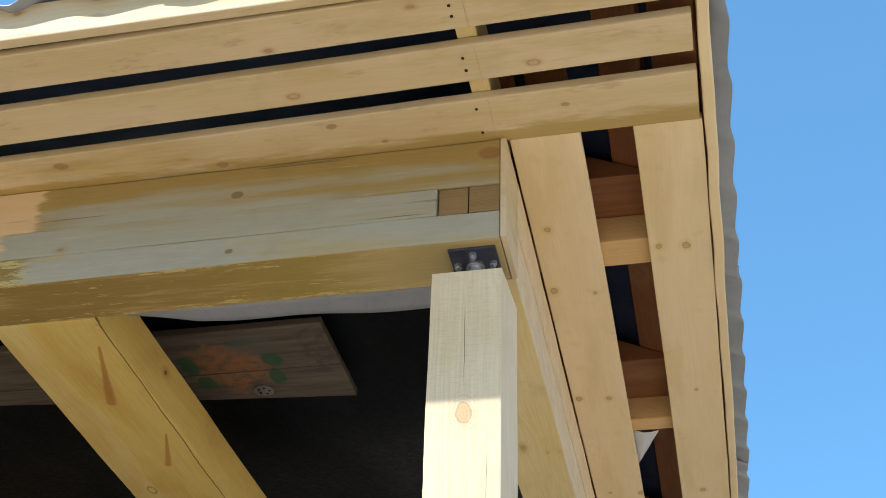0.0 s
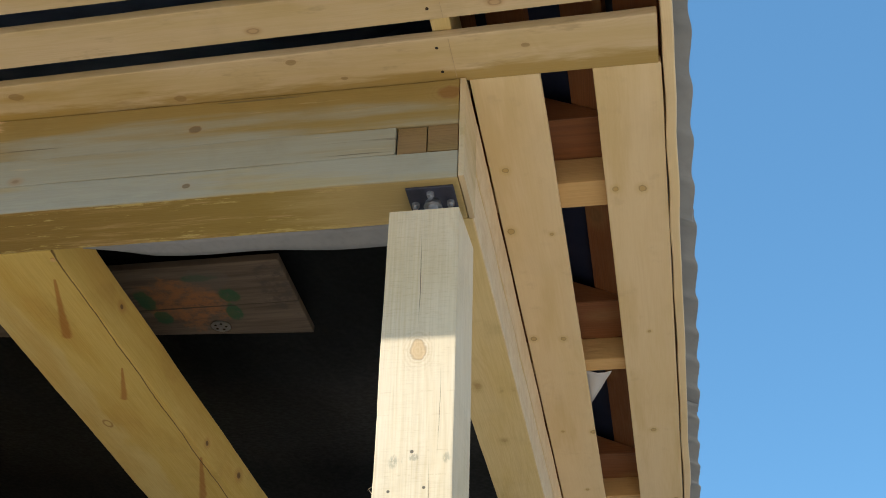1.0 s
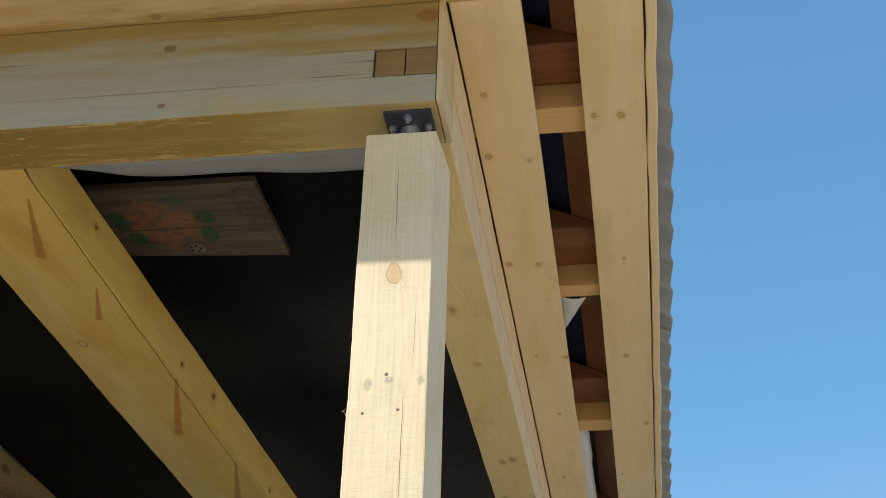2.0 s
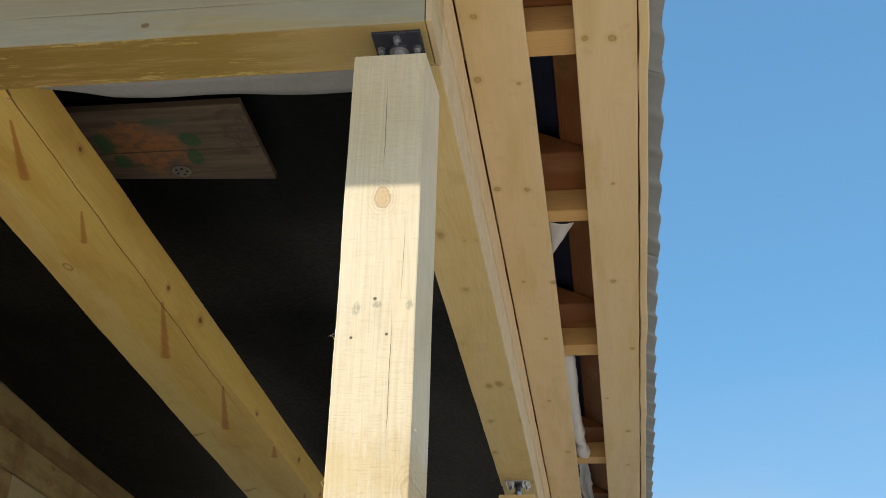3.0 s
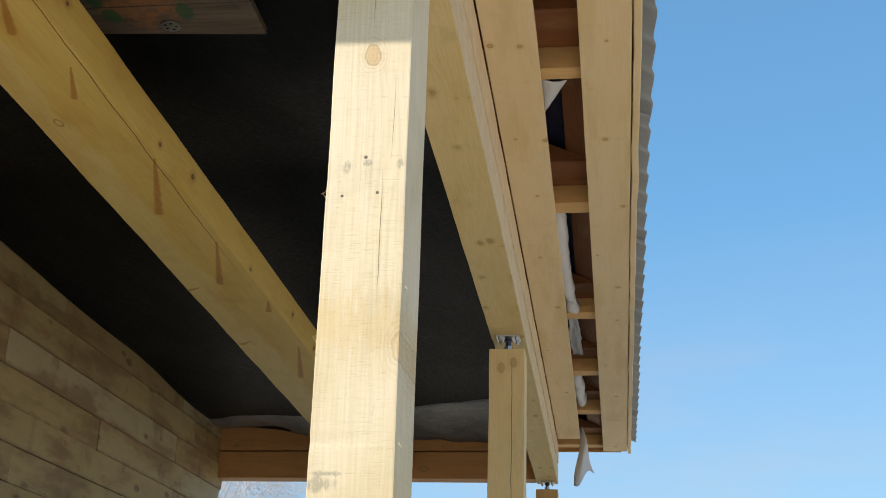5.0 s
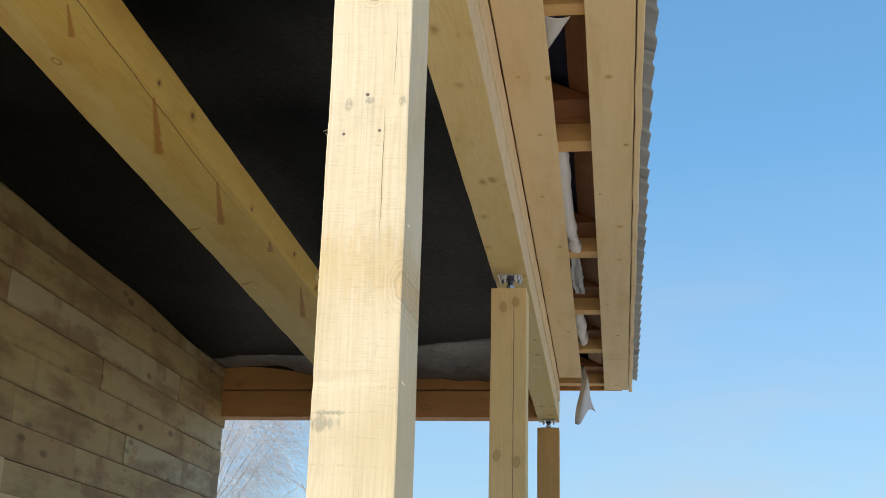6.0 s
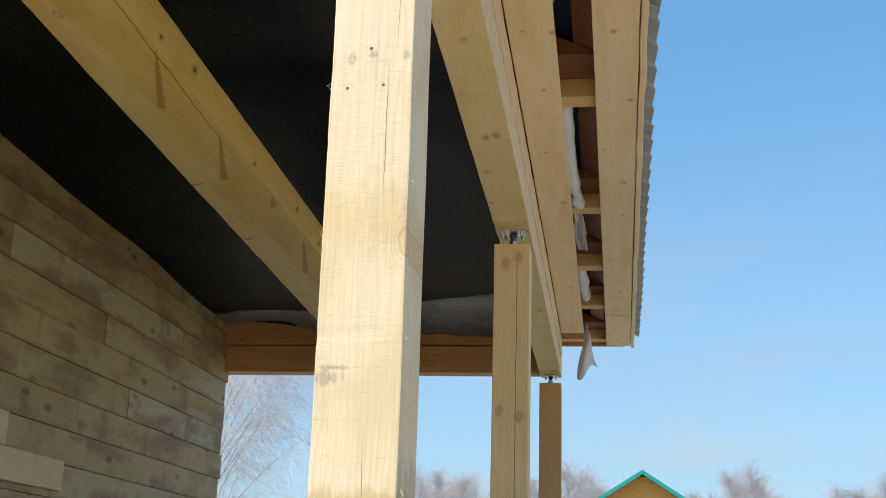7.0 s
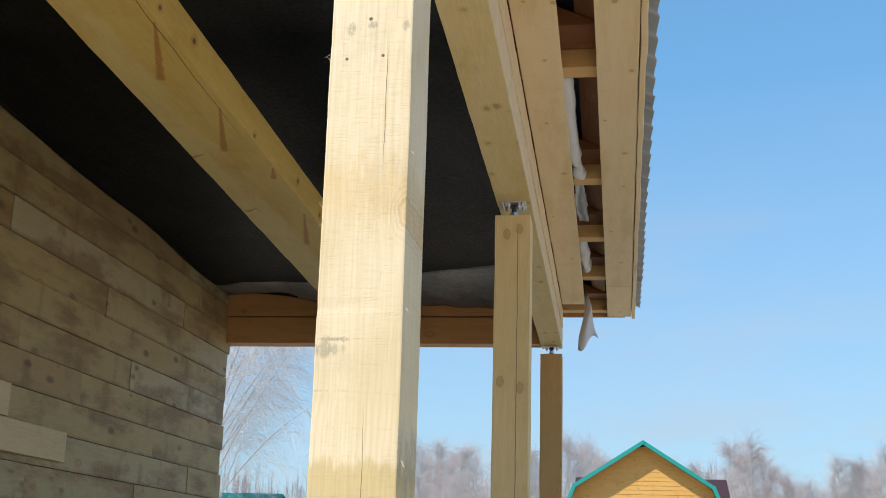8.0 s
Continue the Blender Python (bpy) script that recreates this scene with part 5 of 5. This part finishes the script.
def rag(u, v):
    wide = 0.022 + 0.115 * v ** 1.3
    x = 0.168 + 0.030 * v + wide * (u - 0.55) + 0.010 * math.sin(v * 6)
    drop = 0.40 - 0.11 * u + 0.03 * math.sin(u * 7)
    return (x, 6.30 + 0.035 * math.sin(u * 4 + v * 4), 2.91 - drop * v)


hang = solid(part("film_rag", sheet_bm(8, 20, rag), M_WHITE, None), 0.0015)
tagged(hang, "torn white film rag hanging from the eaves", "film", "film scraps in the eaves")

# ---- wall blocks ----
COURSE = 0.1725
BLOCKS = {}


def wall_blocks():
    r = random.Random(21)
    zs = 2.017 - 9 * COURSE
    row = 0
    while zs < 3.05:
        y = 0.16 - r.random() * 0.5
        while y < REAR - 0.02:
            ln = r.choice((1.4, 1.9, 2.4, 3.0, 3.6))
            stop = REAR + (0.10, 0.052, 0.085, 0.06)[row % 4]
            y2 = min(y + ln, stop)
            if stop - y2 < 0.2:
                y2 = stop
            ya = max(y, 0.155)
            if y2 - ya > 0.08:
                key = round((y2 - ya) / 0.05)
                size = y2 - ya
                if key not in BLOCKS:
                    BLOCKS[key] = mesh_of("wall_block", box_bm(key * 0.05, 0.03, COURSE - 0.003, 0.0025), M_WALL)
                ob = part("wall_block", BLOCKS[key], None, wall_west)
                proud = r.uniform(-0.006, 0.004)
                c = Vector((WALL_X - 0.013 + proud, (ya + y2) / 2, zs + COURSE / 2))
                ob.matrix_basis = wall_west.matrix_basis.inverted() @ Matrix.Translation(c) @ Matrix.Rotation(radians(90), 4, "Z") @ Matrix.Diagonal(((size - 0.0005) / (key * 0.05), 1, 1, 1))
            y = y2
        zs += COURSE
        row += 1


wall_blocks()
for y0, y1, z0 in ((2.2, 4.02, 2.017 - 2.8 * COURSE), (2.4, 3.38, 2.017 - 1.9 * COURSE)):
    s, m = span((WALL_X + 0.004, y0, z0), (WALL_X + 0.034, y1, z0 + 0.15), ALONG_Y)
    ob = part("wall_block", box_bm(*s, 0.005, 8, 0.002, 3), M_NEWBLOCK, wall_west, "fresh pale proud block")
    ob.matrix_basis = wall_west.matrix_basis.inverted() @ m
